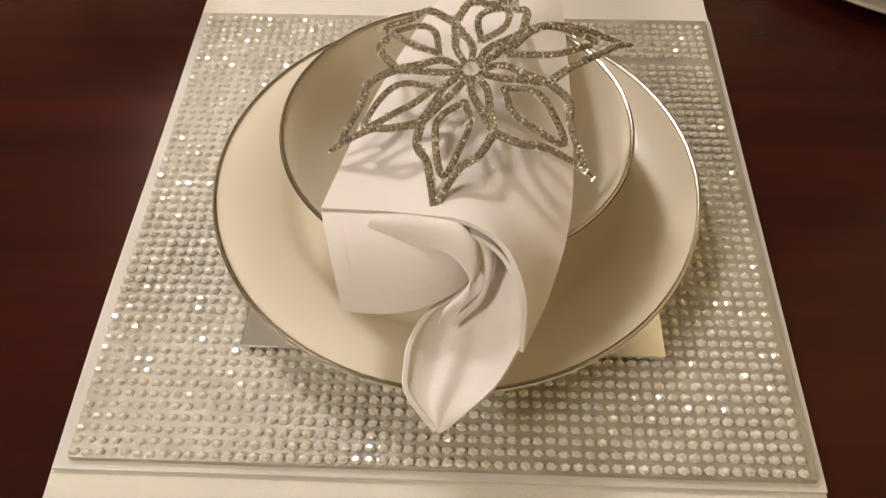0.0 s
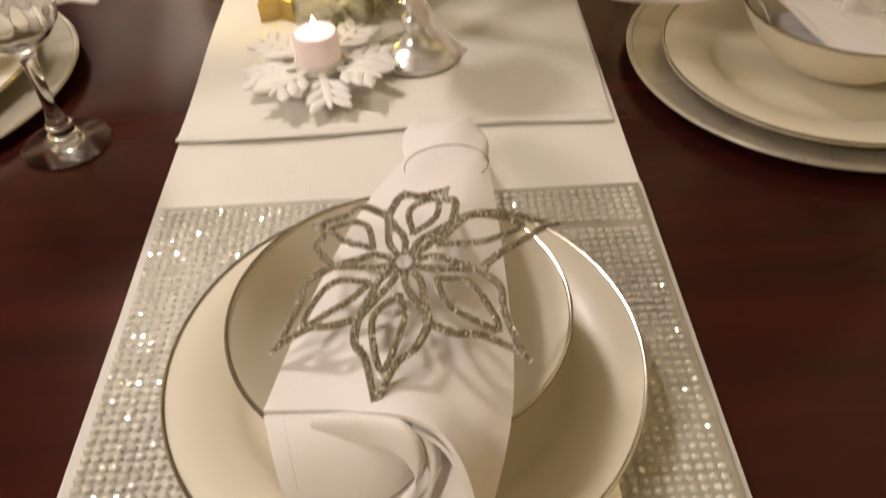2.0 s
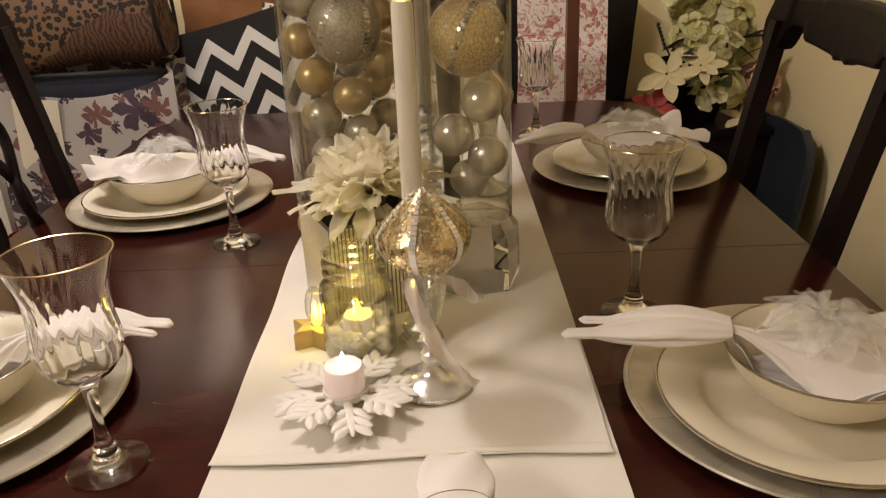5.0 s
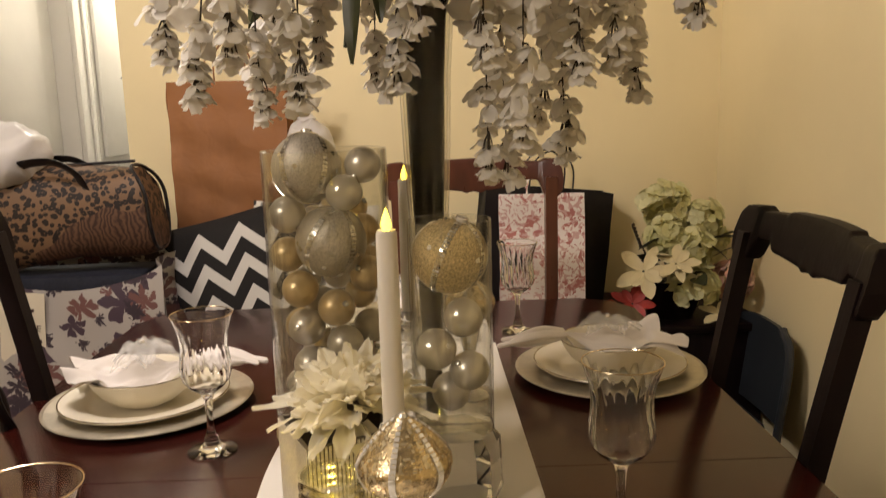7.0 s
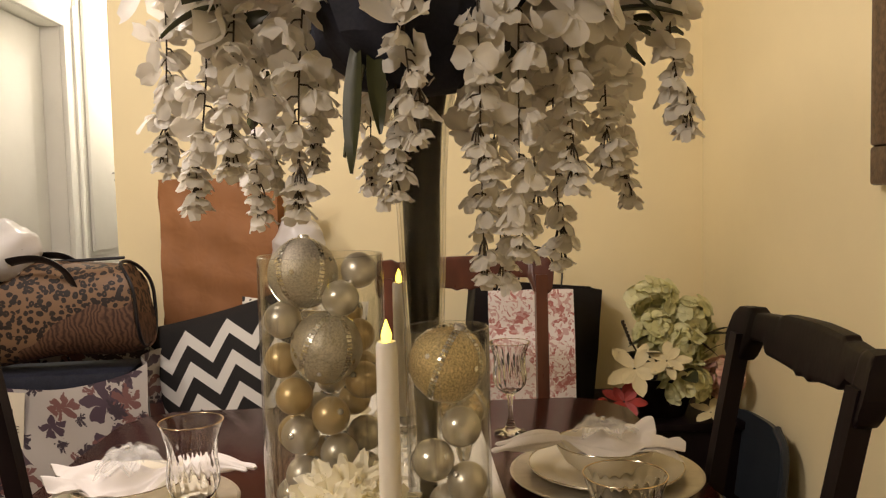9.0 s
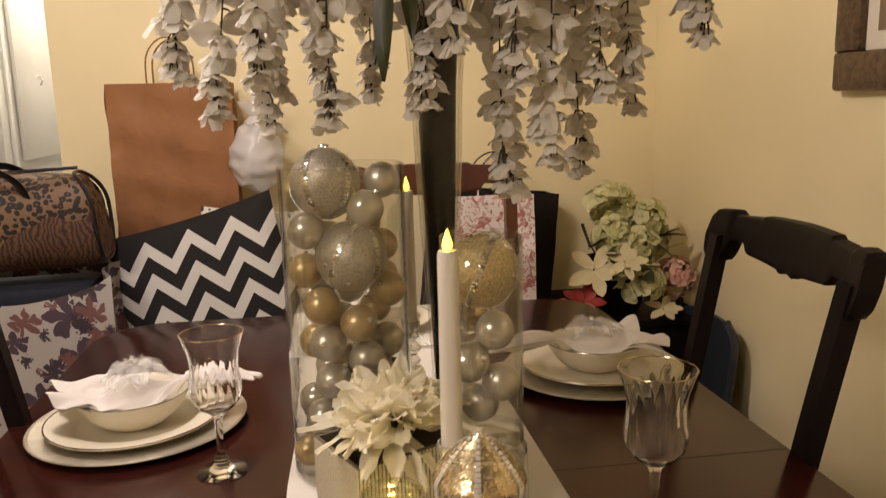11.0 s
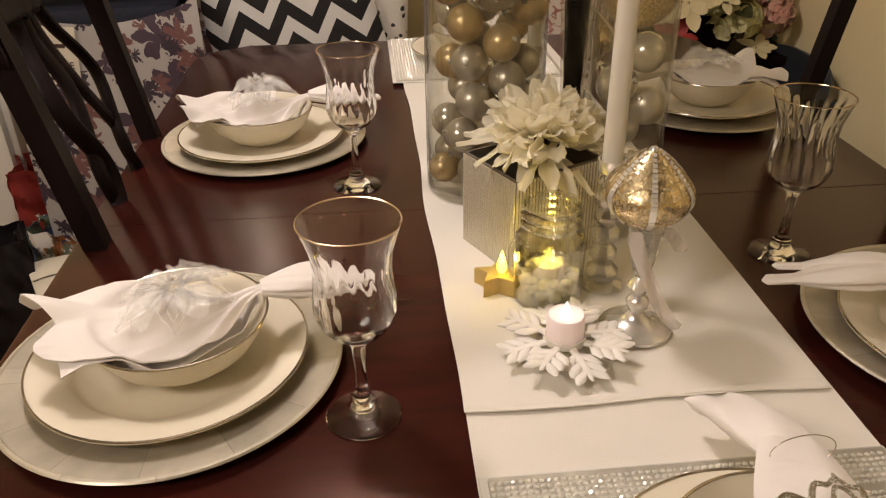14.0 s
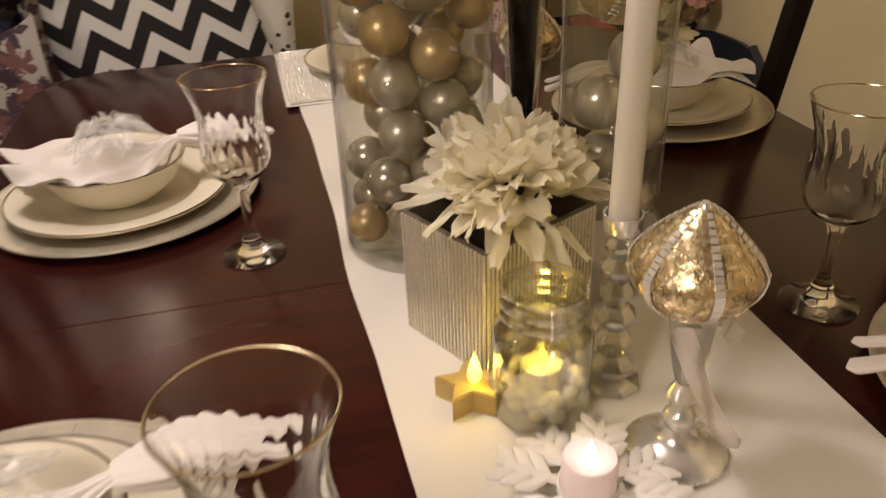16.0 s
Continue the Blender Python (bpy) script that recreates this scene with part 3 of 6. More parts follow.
door = tagged(part("door_1", Shape().block((XL - 0.115, D0 + 0.003, 0.005), (XL - 0.075, D1 - 0.003, DH - 0.004), 0.002), M_WHITE_PAINT), "white painted panel door, closed in its frame", "door", "", "structure")
for z0, z1 in ((0.2, 0.95), (1.1, 1.85)):
    part("panel", Shape().block((XL - 0.076, D0 + 0.12, z0), (XL - 0.066, D1 - 0.12, z1), 0.004), M_WHITE_PAINT, door)
casing = tagged(part("trim_door", Shape().block((XL, D0 - 0.10, 0), (XL + 0.022, D0, DH + 0.1), 0.004).block((XL, D1, 0), (XL + 0.022, D1 + 0.10, DH + 0.1), 0.004).block((XL, D0, DH), (XL + 0.022, D1, DH + 0.1), 0.004)
                     .block((XL + 0.022, D1 + 0.07, 0), (XL + 0.034, D1 + 0.10, DH + 0.1), 0.003), M_WHITE_PAINT), "white moulded door casing", "trim", "", "structure")
cup = thing("wall_cupboard", pose(XL, 3.52, 1.04), "white painted wall cupboard with a small hook", "cupboard")
part("body", Shape().block((0.001, 0, 0), (0.02, 0.6, 1.3), 0.002), M_WHITE_PAINT, cup)
part("cupboard_door", Shape().block((0.024, 0.025, 0.02), (0.04, 0.58, 1.28), 0.004), M_WHITE_PAINT, cup)
part("hook", Shape().tube(curve([(0.04, 0.26, 0.37), (0.055, 0.26, 0.37), (0.06, 0.26, 0.35), (0.05, 0.26, 0.335)], 6), 0.004), M_MERCURY, cup)

pf = thing("picture_frame", pose(XR, 1.36, 1.60), "carved dark wooden picture frame on the wall", "picture")
fw, fh, fb = 0.37, 0.34, 0.085
fr = Shape()
fr.block((-0.035, -fw, -fh), (-0.002, fw, -fh + fb), 0.008).block((-0.035, -fw, fh - fb), (-0.002, fw, fh), 0.008)
fr.block((-0.035, -fw, -fh + fb), (-0.002, -fw + fb, fh - fb), 0.008).block((-0.035, fw - fb, -fh + fb), (-0.002, fw, fh - fb), 0.008)
part("frame", fr, M_FRAME, pf)
part("mount", Shape().block((-0.016, -fw + fb, -fh + fb), (-0.008, fw - fb, fh - fb)), M_CARD, pf, "tan mount board", False)
part("canvas", Shape().block((-0.020, -fw + fb + 0.04, -fh + fb + 0.04), (-0.0165, fw - fb - 0.04, fh - fb - 0.04)), M_PICTURE, pf, "muted brown picture", False)

# ---- the table ----
TZ = 0.75
TX0, TX1, TY0, TY1 = -0.65, 0.54, 0.10, 1.965


def half_top(y0, y1, far):
    """One half of the table top with clipped outer corners and an ogee edge."""
    c = 0.11
    if far:
        base = [(TX0, y0), (TX1, y0), (TX1, y1 - c), (TX1 - c * 0.35, y1 - c * 0.35), (TX1 - c, y1), (TX0 + c, y1), (TX0 + c * 0.35, y1 - c * 0.35), (TX0, y1 - c)]
    else:
        base = [(TX0 + c, y0), (TX1 - c, y0), (TX1 - c * 0.35, y0 + c * 0.35), (TX1, y0 + c), (TX1, y1), (TX0, y1), (TX0, y0 + c), (TX0 + c * 0.35, y0 + c * 0.35)]
    s = Shape()
    mx, my = (TX0 + TX1) / 2, (y0 + y1) / 2
    vs, fs = [], []
    n = len(base)
    rings = ((0.0, -0.030), (0.004, -0.024), (0.004, -0.016), (-0.004, -0.010), (0.0, -0.006), (-0.001, -0.002), (-0.004, 0.0))
    for inset, z in rings:
        for x, y in base:
            seam = abs(y - (y1 if not far else y0)) < 1e-6
            vs.append((x + inset * (1 if x > mx else -1), y if seam else y + inset * (1 if y > my else -1), TZ + z))
    for i in range(len(rings) - 1):
        for j in range(n):
            k = (j + 1) % n
            fs.append((i * n + j, i * n + k, (i + 1) * n + k, (i + 1) * n + j))
    fs.append(tuple(reversed(range(n))))
    fs.append(tuple((len(rings) - 1) * n + j for j in range(n)))
    return s.add(vs, fs)


table = thing("dining_table", pose(0, 0, 0), "polished dark red mahogany dining table with a leaf seam", "table")
SEAM = 1.035
part("top_leaf", half_top(TY0, SEAM - 0.0008, False), M_TABLE, table)
part("top_leaf", half_top(SEAM + 0.0008, TY1, True), M_TABLE, table)
part("apron", Shape().block((TX0 + 0.09, TY0 + 0.09, 0.62), (TX1 - 0.09, TY0 + 0.115, 0.72)).block((TX0 + 0.09, TY1 - 0.115, 0.62), (TX1 - 0.09, TY1 - 0.09, 0.72))
     .block((TX0 + 0.09, TY0 + 0.115, 0.62), (TX0 + 0.115, TY1 - 0.115, 0.72)).block((TX1 - 0.115, TY0 + 0.115, 0.62), (TX1 - 0.09, TY1 - 0.115, 0.72)), M_TABLE_EDGE, table)
for lx in (TX0 + 0.12, TX1 - 0.12):
    for ly in (TY0 + 0.12, TY1 - 0.12):
        part("leg", Shape().lathe([(0.022, 0), (0.026, 0.05), (0.02, 0.09), (0.03, 0.3), (0.036, 0.5), (0.028, 0.56), (0.038, 0.6), (0.038, 0.72)], 16, (lx, ly, 0)), M_TABLE_EDGE, table)


# ---- runners ----
def cloth(x0, x1, y0, y1, z, wave, seed, nx=40, ny=150):
    rnd = random.Random(seed)
    ph = [rnd.uniform(0, 6.28) for _ in range(6)]

    def fn(u, v):
        y = y0 + (y1 - y0) * v
        e = wave * (math.sin(y * 11 + ph[0]) + 0.6 * math.sin(y * 23 + ph[1]))
        e2 = wave * 0.5 * (math.sin(y * 9 + ph[2]) + 0.6 * math.sin(y * 19 + ph[3]))
        xa, xb = x0 + e, x1 + e2
        x = xa + (xb - xa) * u
        zz = z + 0.0006 * math.sin(x * 40 + ph[4]) * math.sin(y * 17 + ph[5]) + 0.0022 * math.exp(-((v * (y1 - y0)) / 0.006) ** 2)
        yy = y + (0.003 * math.sin(x * 22 + ph[3]) if v == 0 else 0)
        return (x, yy, zz)

    return Shape().sheet(fn, nx, ny, 0.0014)


def runner(x0, x1, y0, y1, z, wave, seed, label):
    e = thing("table_runner", pose(0, 0, 0), label, "runner")
    part("cloth", cloth(x0, x1, y0, y1, z, wave, seed), M_CLOTH, e)
    part("hem", Shape().sheet(lambda u, v: (x0 + 0.004 + (x1 - x0 - 0.008) * u, y0 + 0.0015 + 0.011 * v, z + 0.0013 + 0.0012 * (1 - (2 * v - 1) ** 4)), 30, 5, 0.0005), M_CLOTH, e, "turned stitched hem")


runner(-0.178, 0.180, 0.115, 1.60, TZ + 0.0018, 0.0008, 1, "long white linen runner lying on the table")
runner(-0.180, 0.175, 0.598, 1.955, TZ + 0.0045, 0.0022, 2, "white cotton runner laid over another runner")


# ---- tableware ----
def band(r, z, t, seg=64):
    return Shape().lathe([(r + t * math.cos(a), z + t * math.sin(a)) for a in [k * math.pi / 4 for k in range(9)]], seg)


def plate(name, m, r, h, well, label, category, material, rim, group=""):
    e = thing(name, m, label, category, group)
    prof = [(1e-4, 0.004), (well * 0.7, 0.0035), (well * 0.92, 0.005), (well, h * 0.45), (well * 1.06, h * 0.72), (r * 0.93, h * 0.93), (r - 0.001, h), (r, h - 0.0012), (r - 0.001, h - 0.003),
            (r * 0.92, h * 0.93 - 0.004), (well * 1.07, h * 0.72 - 0.004), (well * 1.02, h * 0.4 - 0.003), (well * 0.94, 0.0008), (well * 0.88, 0.0), (well * 0.84, 0.001), (1e-4, 0.001)]
    part("dish", Shape().lathe(prof, 80), material, e)
    if not rim:
        part("rim", Shape().lathe([(r - 0.006, h - 0.0010), (r - 0.004, h + 0.0006), (r - 0.001, h + 0.0006), (r + 0.0006, h - 0.001), (r - 0.001, h - 0.0025)], 80), material, e)
    if rim:
        part("rim_band", band(r - 0.0012, h - 0.0004, 0.0013, 80), rim, e, "metallic rim line")
    return e


def bowl(m, label, group=""):
    e = thing("bowl", m, label, "bowl", group)
    r, h = 0.088, 0.056
    prof = [(1e-4, 0.007), (0.03, 0.007), (0.05, 0.012), (0.068, 0.026), (0.080, 0.042), (0.087, 0.0555), (r, h), (0.0885, 0.0545), (0.083, 0.042), (0.071, 0.024), (0.052, 0.0085), (0.036, 0.004), (0.034, 0.0), (0.030, 0.0), (0.029, 0.003), (1e-4, 0.003)]
    part("body", Shape().lathe(prof, 72), M_CHINA, e)
    part("rim_band", band(r, h - 0.0004, 0.0012, 72), M_PLATINUM, e, "metallic rim line")
    return e


def petal_star(n, angles, radii, z_of, thick, seg=7):
    """A flower of open wire petals, each an outer outline with an inner loop."""
    s = Shape()
    for k in range(n):
        a, R = angles[k], radii[k]
        ca, sa = math.cos(a), math.sin(a)

        def P(r, w):
            x, y = r * ca - w * sa, r * sa + w * ca
            return (x, y, z_of(r / R if R else 0, w))
        for side in (-1, 1):
            s.tube(curve([P(0.10 * R, 0.02 * R * side), P(0.38 * R, 0.21 * R * side), P(0.60 * R, 0.22 * R * side), P(0.82 * R, 0.10 * R * side), P(1.0 * R, 0.012 * R * side)], 5),
                   [thick * (0.95 - 0.35 * abs(i / 20 - 0.4)) for i in range(21)], seg)
        s.tube(curve([P(0.30 * R, 0.0), P(0.46 * R, 0.10 * R), P(0.64 * R, 0.07 * R), P(0.78 * R, 0.0), P(0.64 * R, -0.075 * R), P(0.48 * R, -0.08 * R), P(0.30 * R, 0.0)], 4), thick * 0.72, seg)
        s.tube([P(0.06 * R, 0), P(0.30 * R, 0)], thick * 0.8, seg)
    s.tube([(0.16 * radii[0] * math.cos(t), 0.16 * radii[0] * math.sin(t), z_of(0.16, 0)) for t in [2 * math.pi * i / 18 for i in range(18)]], thick * 0.9, seg, True)
    return s


def goblet(m, twist, label):
    e = thing("wine_glass", m, label, "glass", "wine glasses")
    out = [(1e-4, 0.0), (0.034, 0.0), (0.0355, 0.0012), (0.033, 0.0026), (0.020, 0.0054), (0.0125, 0.0105), (0.0100, 0.016), (0.0104, 0.021), (0.0078, 0.024), (0.0055, 0.034), (0.0048, 0.055), (0.0062, 0.078), (0.009, 0.086), (0.014, 0.091), (0.025, 0.099), (0.0325, 0.109), (0.0352, 0.121), (0.0348, 0.134), (0.0328, 0.149), (0.0322, 0.162), (0.0345, 0.178), (0.0395, 0.193), (0.0435, 0.205)]
    inn = [(r - 0.0014, z) for r, z in reversed(out) if z > 0.098] + [(0.012, 0.0945), (1e-4, 0.093)]

    def flute(a, r, z):
        k = max(0.0, min(1.0, (z - 0.104) / 0.022)) * max(0.0, min(1.0, (0.184 - z) / 0.014))
        return r * (1 + 0.065 * k * (abs(math.sin(9 * a + twist * z)) - 0.4)) if r > 0.01 else r
    body = Shape().lathe(out, 126, mod=flute)
    body2 = Shape().lathe(inn, 126)
    g = Shape().add(body.v, body.f).add(body2.v, body2.f)
    k, n = (len(out) - 1) * 126, len(body.v)
    g.f += [(k + j, k + (j + 1) % 126, n + (j + 1) % 126, n + j) for j in range(126)]
    part("bowl_and_stem", g, M_GOBLET, e)
    part("rim_band", band(0.0431, 0.2052, 0.0008, 64), M_GOLD_BAND, e, "thin gilt rim")
    return e


def folded_napkin(m, seed, label, length=0.21, fan=0.15):
    """A napkin drawn through a ring: a tail to the front (x), a rumpled fan to the back, over a bowl rim at z 0."""
    rnd = random.Random(seed)
    ph = [rnd.uniform(0, 6.28) for _ in range(6)]
    e = thing("napkin", m, label, "napkin", "napkins")

    def body(u, v):
        c = 2 * v - 1
        reach = fan * (0.80 + 0.34 * min(1, abs(c - 0.12) * 1.5) - 0.14 * abs(c) ** 4) * (1 - 0.34 * max(0, -c))
        x = 0.086 - (0.086 + reach) * u
        w = (0.008 + 0.058 * ease(min(1, u / 0.50)) + 0.010 * ease(max(0, min(1, (u - 0.55) / 0.45)))) * (1 if c > 0 else 0.80)
        y = w * c * (1 + 0.05 * math.sin(8 * u + ph[3])) + 0.006 * math.sin(7 * u + ph[2]) * u
        z = 0.012 - 0.018 * ease(min(1, u * 3)) + 0.020 * math.exp(-((u - 0.42) / 0.20) ** 2 - (c / 0.55) ** 2)
        z -= 0.016 * c * c * math.exp(-((u - 0.35) / 0.22) ** 2)
        ray = 0.55 * c / (0.35 + 0.65 * u)
        z += (0.0085 * (0.55 - abs(math.sin(3.1 * ray + ph[0]))) + 0.0040 * (0.6 - abs(math.sin(7.5 * ray + 1.5 * u + ph[1])))) * min(1, u * 3)
        z += 0.0016 * math.sin(19 * u + 6 * c + ph[4]) * math.sin(5 * c + ph[5])
        lobe = ease(max(0, min(1, (u - 0.58) / 0.42)))
        z += lobe * (0.006 + 0.015 * math.sin(math.pi * min(1, abs(c - 0.12))) - 0.024 * max(0, abs(c) - 0.62) / 0.38 + 0.010 * math.sin(3.4 * c + ph[2]))
        rr = math.hypot(x, y)
        rim = 0.0052 - 0.040 * (1 - ease(max(0.0, min(1.0, (rr - 0.050) / 0.032)))) - 0.30 * max(0.0, rr - 0.10)
        z = 0.5 * (z + rim + math.sqrt((z - rim) ** 2 + 0.000012))
        return (x, y, z)

    part("fan", Shape().sheet(body, 60, 56, 0.0016), M_NAPKIN, e)

    def under(u, v):
        c = 2 * v - 1
        w = 0.010 + 0.052 * ease(min(1, u * 1.6)) + 0.012 * u
        x = 0.080 - (0.080 + fan * (0.84 + 0.10 * c)) * u
        y = w * c + 0.012 * u
        z = -0.020 - 0.004 * math.sin(math.pi * u) + 0.006 * (0.5 - abs(math.sin(4 * c + ph[5]))) * u
        rr = math.hypot(x, y)
        z = max(z - 0.004, 0.0018 - 0.040 * (1 - ease(max(0.0, min(1.0, (rr - 0.050) / 0.032)))) - 0.55 * max(0.0, rr - 0.10))
        return (x, y, z)
    part("under_fold", Shape().sheet(under, 34, 30, 0.0012), M_NAPKIN, e)
    for k, (dy, dz, tw, l2, fat) in enumerate(((0.003, 0.0, 0.0, 1.0, 1.0), (-0.006, 0.004, 0.9, 0.90, 0.75))):
        def tail(u, v, dy=dy, dz=dz, tw=tw, l2=l2, fat=fat):
            a = 2 * math.pi * v
            x = 0.084 + (length - 0.084) * u * l2
            end = math.sqrt(max(0.02, 1 - (max(0, u - 0.965) / 0.035) ** 2))
            r = fat * (0.0068 + 0.0128 * math.sin(math.pi * min(1, 0.05 + u * 1.20)) ** 0.9 - 0.0012 * u) * end
            zc = 0.011 + dz - 0.012 * u * u
            crease = 1 + 0.16 * math.sin(3 * a + 2.4 * u + ph[1]) * min(1, u * 3) + 0.06 * math.sin(7 * a - 5 * u + ph[0])
            return (x, dy * (0.4 + u) * 2 + 0.005 * math.sin(5 * u + ph[2]) * u + r * 1.25 * crease * math.cos(a + tw), zc + r * 0.62 * crease * math.sin(a + tw))
        part("tail_fold", Shape().sheet(tail, 30, 40, 0.0008), M_NAPKIN, e)
    r = thing("napkin_ring", m @ pose(0.004, 0.0, 0.022, rnd.uniform(-5, 5), -4, rnd.uniform(0, 60)), "clear frosted snowflake napkin ring over a napkin", "napkin ring", "napkin rings")
    lay = [(6, 0.062, 0.0, 0.010, 0.017)]
    for n, reach, shift, top, drop in lay:
        st = petal_star(n, [2 * math.pi * (k + shift + rnd.uniform(-0.08, 0.08)) / n for k in range(n)], [reach * rnd.uniform(0.88, 1.06) for k in range(n)], lambda q, w: top - drop * q * q + 0.06 * abs(w), 0.0017)
        part("flower", st, M_LACE, r)
    web = Shape()
    for k in range(17):
        a = 2 * math.pi * k / 8.5 + rnd.uniform(-0.25, 0.25)
        q, hh = (0.056 if k < 9 else 0.040) * rnd.uniform(0.8, 1.1), rnd.uniform(0.004, 0.013) + (0.0 if k < 9 else 0.007)
        web.sheet(lambda u, v: (q * (0.15 + 0.85 * u) * math.cos(a + (v - 0.5) * 0.75 * math.sin(math.pi * (0.15 + 0.75 * u))), q * (0.15 + 0.85 * u) * math.sin(a + (v - 0.5) * 0.75 * math.sin(math.pi * (0.15 + 0.75 * u))), 0.006 + hh * math.sin(2.6 * u) * (0.6 + 0.4 * abs(2 * v - 1)) - 0.010 * u * u + 0.0016 * math.sin(17 * u + 5 * k) * math.sin(9 * v + k)), 12, 9, 0.0006)
    part("leaf_web", web, M_LACE, r, "crumpled clear petals")
    part("stone", Shape().ball((0, 0, 0.019), 0.004, 10, 6), M_CRYSTAL, r)
    return e


def place(cx, cy, turn, seed, dish=(0, 0), bowl_at=(0, 0), ndir=0.0, fan=0.15, length=0.21, puff=1.0):
    plate("charger", pose(cx, cy, TZ), 0.170, 0.013, 0.120, "round silver leaf charger plate on the table", "charger", M_CHARGER, None, "charger plates")
    px, py = cx + dish[0], cy + dish[1]
    plate("dinner_plate", pose(px, py, TZ + 0.0045), 0.137, 0.022, 0.094, "ivory china dinner plate with a platinum rim", "plate", M_CHINA, M_PLATINUM, "dinner plates")
    bx, by = cx + bowl_at[0], cy + bowl_at[1]
    bowl(pose(bx, by, TZ + 0.0090), "ivory china bowl on a dinner plate", "bowls")
    folded_napkin(pose(bx, by, TZ + 0.066, 0, 0, turn + ndir) @ Matrix.Diagonal((1, 0.9 + 0.1 * puff, puff, 1)), seed, "white cotton napkin drawn through a ring", length, fan)


place(-0.463, 0.705, 0, 11, (0.0, 0.0), (0.012, 0.0), 12.0, 0.135)
place(-0.433, 1.325, 0, 12, (-0.003, -0.011), (-0.004, -0.011), 4.0, 0.128, 0.205, 1.2)
place(0.374, 0.673, 180, 13, (-0.009, -0.020), (0.004, -0.014), -12.0, 0.135, 0.238)
place(0.370, 1.405, 180, 14, (0.0, 0.0), (0.0, 0.0), 6.0, 0.115, 0.21)

goblet(pose(-0.272, 0.612, TZ + 0.0006), 55, "gold-rimmed wine glass with swirled flutes")
goblet(pose(-0.278, 1.127, TZ + 0.0006, 0, 0, 20), 55, "gold-rimmed wine glass with swirled flutes")
goblet(pose(0.252, 0.858, TZ + 0.0006, 0, 0, 8), 25, "wine glass with cut flutes and a gilt rim").scale = (1.03, 1.03, 1.0)
goblet(pose(0.238, 1.69, TZ + 0.0006, 0, 0, 31), 25, "wine glass with cut flutes and a gilt rim").scale = (1.0, 1.0, 0.95)


# ---- studded mats ----
def stud(rnd, x, y, z, s=1.0):
    """A small domed stone, slightly tilted."""
    n, vs = 6, []
    tx, ty, turn = rnd.gauss(0, 0.17), rnd.gauss(0, 0.17), rnd.uniform(0, 1.05)
    for r, h in ((0.0026 * s, 0.0), (0.0022 * s, 0.0012 * s), (0.0012 * s, 0.0021 * s)):
        for k in range(n):
            a = 2 * math.pi * k / n + turn
            dx, dy = 1.14 * r * math.cos(a), 0.86 * r * math.sin(a)
            vs.append((x + dx, y + dy, z + h + ((dx * tx + dy * ty) if h else 0)))
    fs = [(q + k, q + (k + 1) % n, q + n + (k + 1) % n, q + n + k) for q in (0, n) for k in range(n)] + [tuple(range(2 * n, 3 * n))]
    return vs, fs


def studded_mat(x0, y0, x1, y1, z, seed, label, singles, hole=None):
    rnd = random.Random(seed)
    e = thing("placemat", pose((x0 + x1) / 2, (y0 + y1) / 2, z), label, "placemat", "studded placemats")
    w, h = (x1 - x0) / 2, (y1 - y0) / 2
    part("backing", Shape().block((-w, -h, 0.0003), (w, h, 0.0060), 0.0018), M_MESH, e, "silver mesh backing")
    pitch = 0.0060
    nx, ny = int(2 * w / pitch), int(2 * h / pitch)
    rest, protos = Shape(), []
    for i in range(6):
        s = Shape().add(*stud(rnd, 0, 0, 0))
        me = bpy.data.meshes.new("rhinestone")
        me.from_pydata(s.v, [], s.f)
        me.materials.append(M_STUD)
        protos.append(me)
    for j in range(ny):
        for i in range(nx):
            x, y = -w + pitch * (i + 0.5) + rnd.uniform(-0.0001, 0.0001), -h + pitch * (j + 0.5) + rnd.uniform(-0.0002, 0.0002)
            sag = 0.0007 * math.sin(x * 31 + seed) * math.sin(y * 27 + 2 * seed)
            if hole and hole[0] < x < hole[2] and hole[1] < y < hole[3]:
                continue
            if j == ny - 7 and i > nx * 0.72:
                continue
            if singles and j < 5:
                o = new("rhinestone", protos[rnd.randrange(6)])
                o.parent = e
                o.location = (x, y, 0.0059 + sag)
            else:
                rest.add(*stud(rnd, x, y, 0.0059 + sag))
    o = part("rhinestone_field", rest, M_STUD, e, "rows of silver rhinestones", False)
    o["kind"] = "stuff"
    part("clear_edge", Shape().block((-w - 0.007, -h - 0.004, 0.0002), (w + 0.004, h + 0.004, 0.0026), 0.0009), M_EDGE, e, "clear plastic edge strip")
    return e


studded_mat(-0.170, 0.191, 0.176, 0.514, TZ + 0.0026, 3, "silver rhinestone placemat lying on the white runner", True, (-0.09, -0.09, 0.095, 0.07))
studded_mat(-0.198, 1.605, 0.150, 1.930, TZ + 0.0054, 5, "silver rhinestone placemat at the far table end", False, (-0.09, -0.09, 0.09, 0.09))
tagged(part("mirror_tile", Shape().block((-0.098, 0.249, TZ + 0.0106), (0.113, 0.45, TZ + 0.0140), 0.0008), M_MIRROR), "square mirror tile beneath the dinner plate", "mirror tile")

# ---- the front place ----
plate("dinner_plate", pose(0.007, 0.347, TZ + 0.0142), 0.131, 0.022, 0.092, "ivory china dinner plate on a mirror tile", "plate", M_CHINA, M_PLATINUM, "dinner plates")
bowl(pose(0.007, 0.348, TZ + 0.0187), "ivory china bowl on a dinner plate", "bowls")


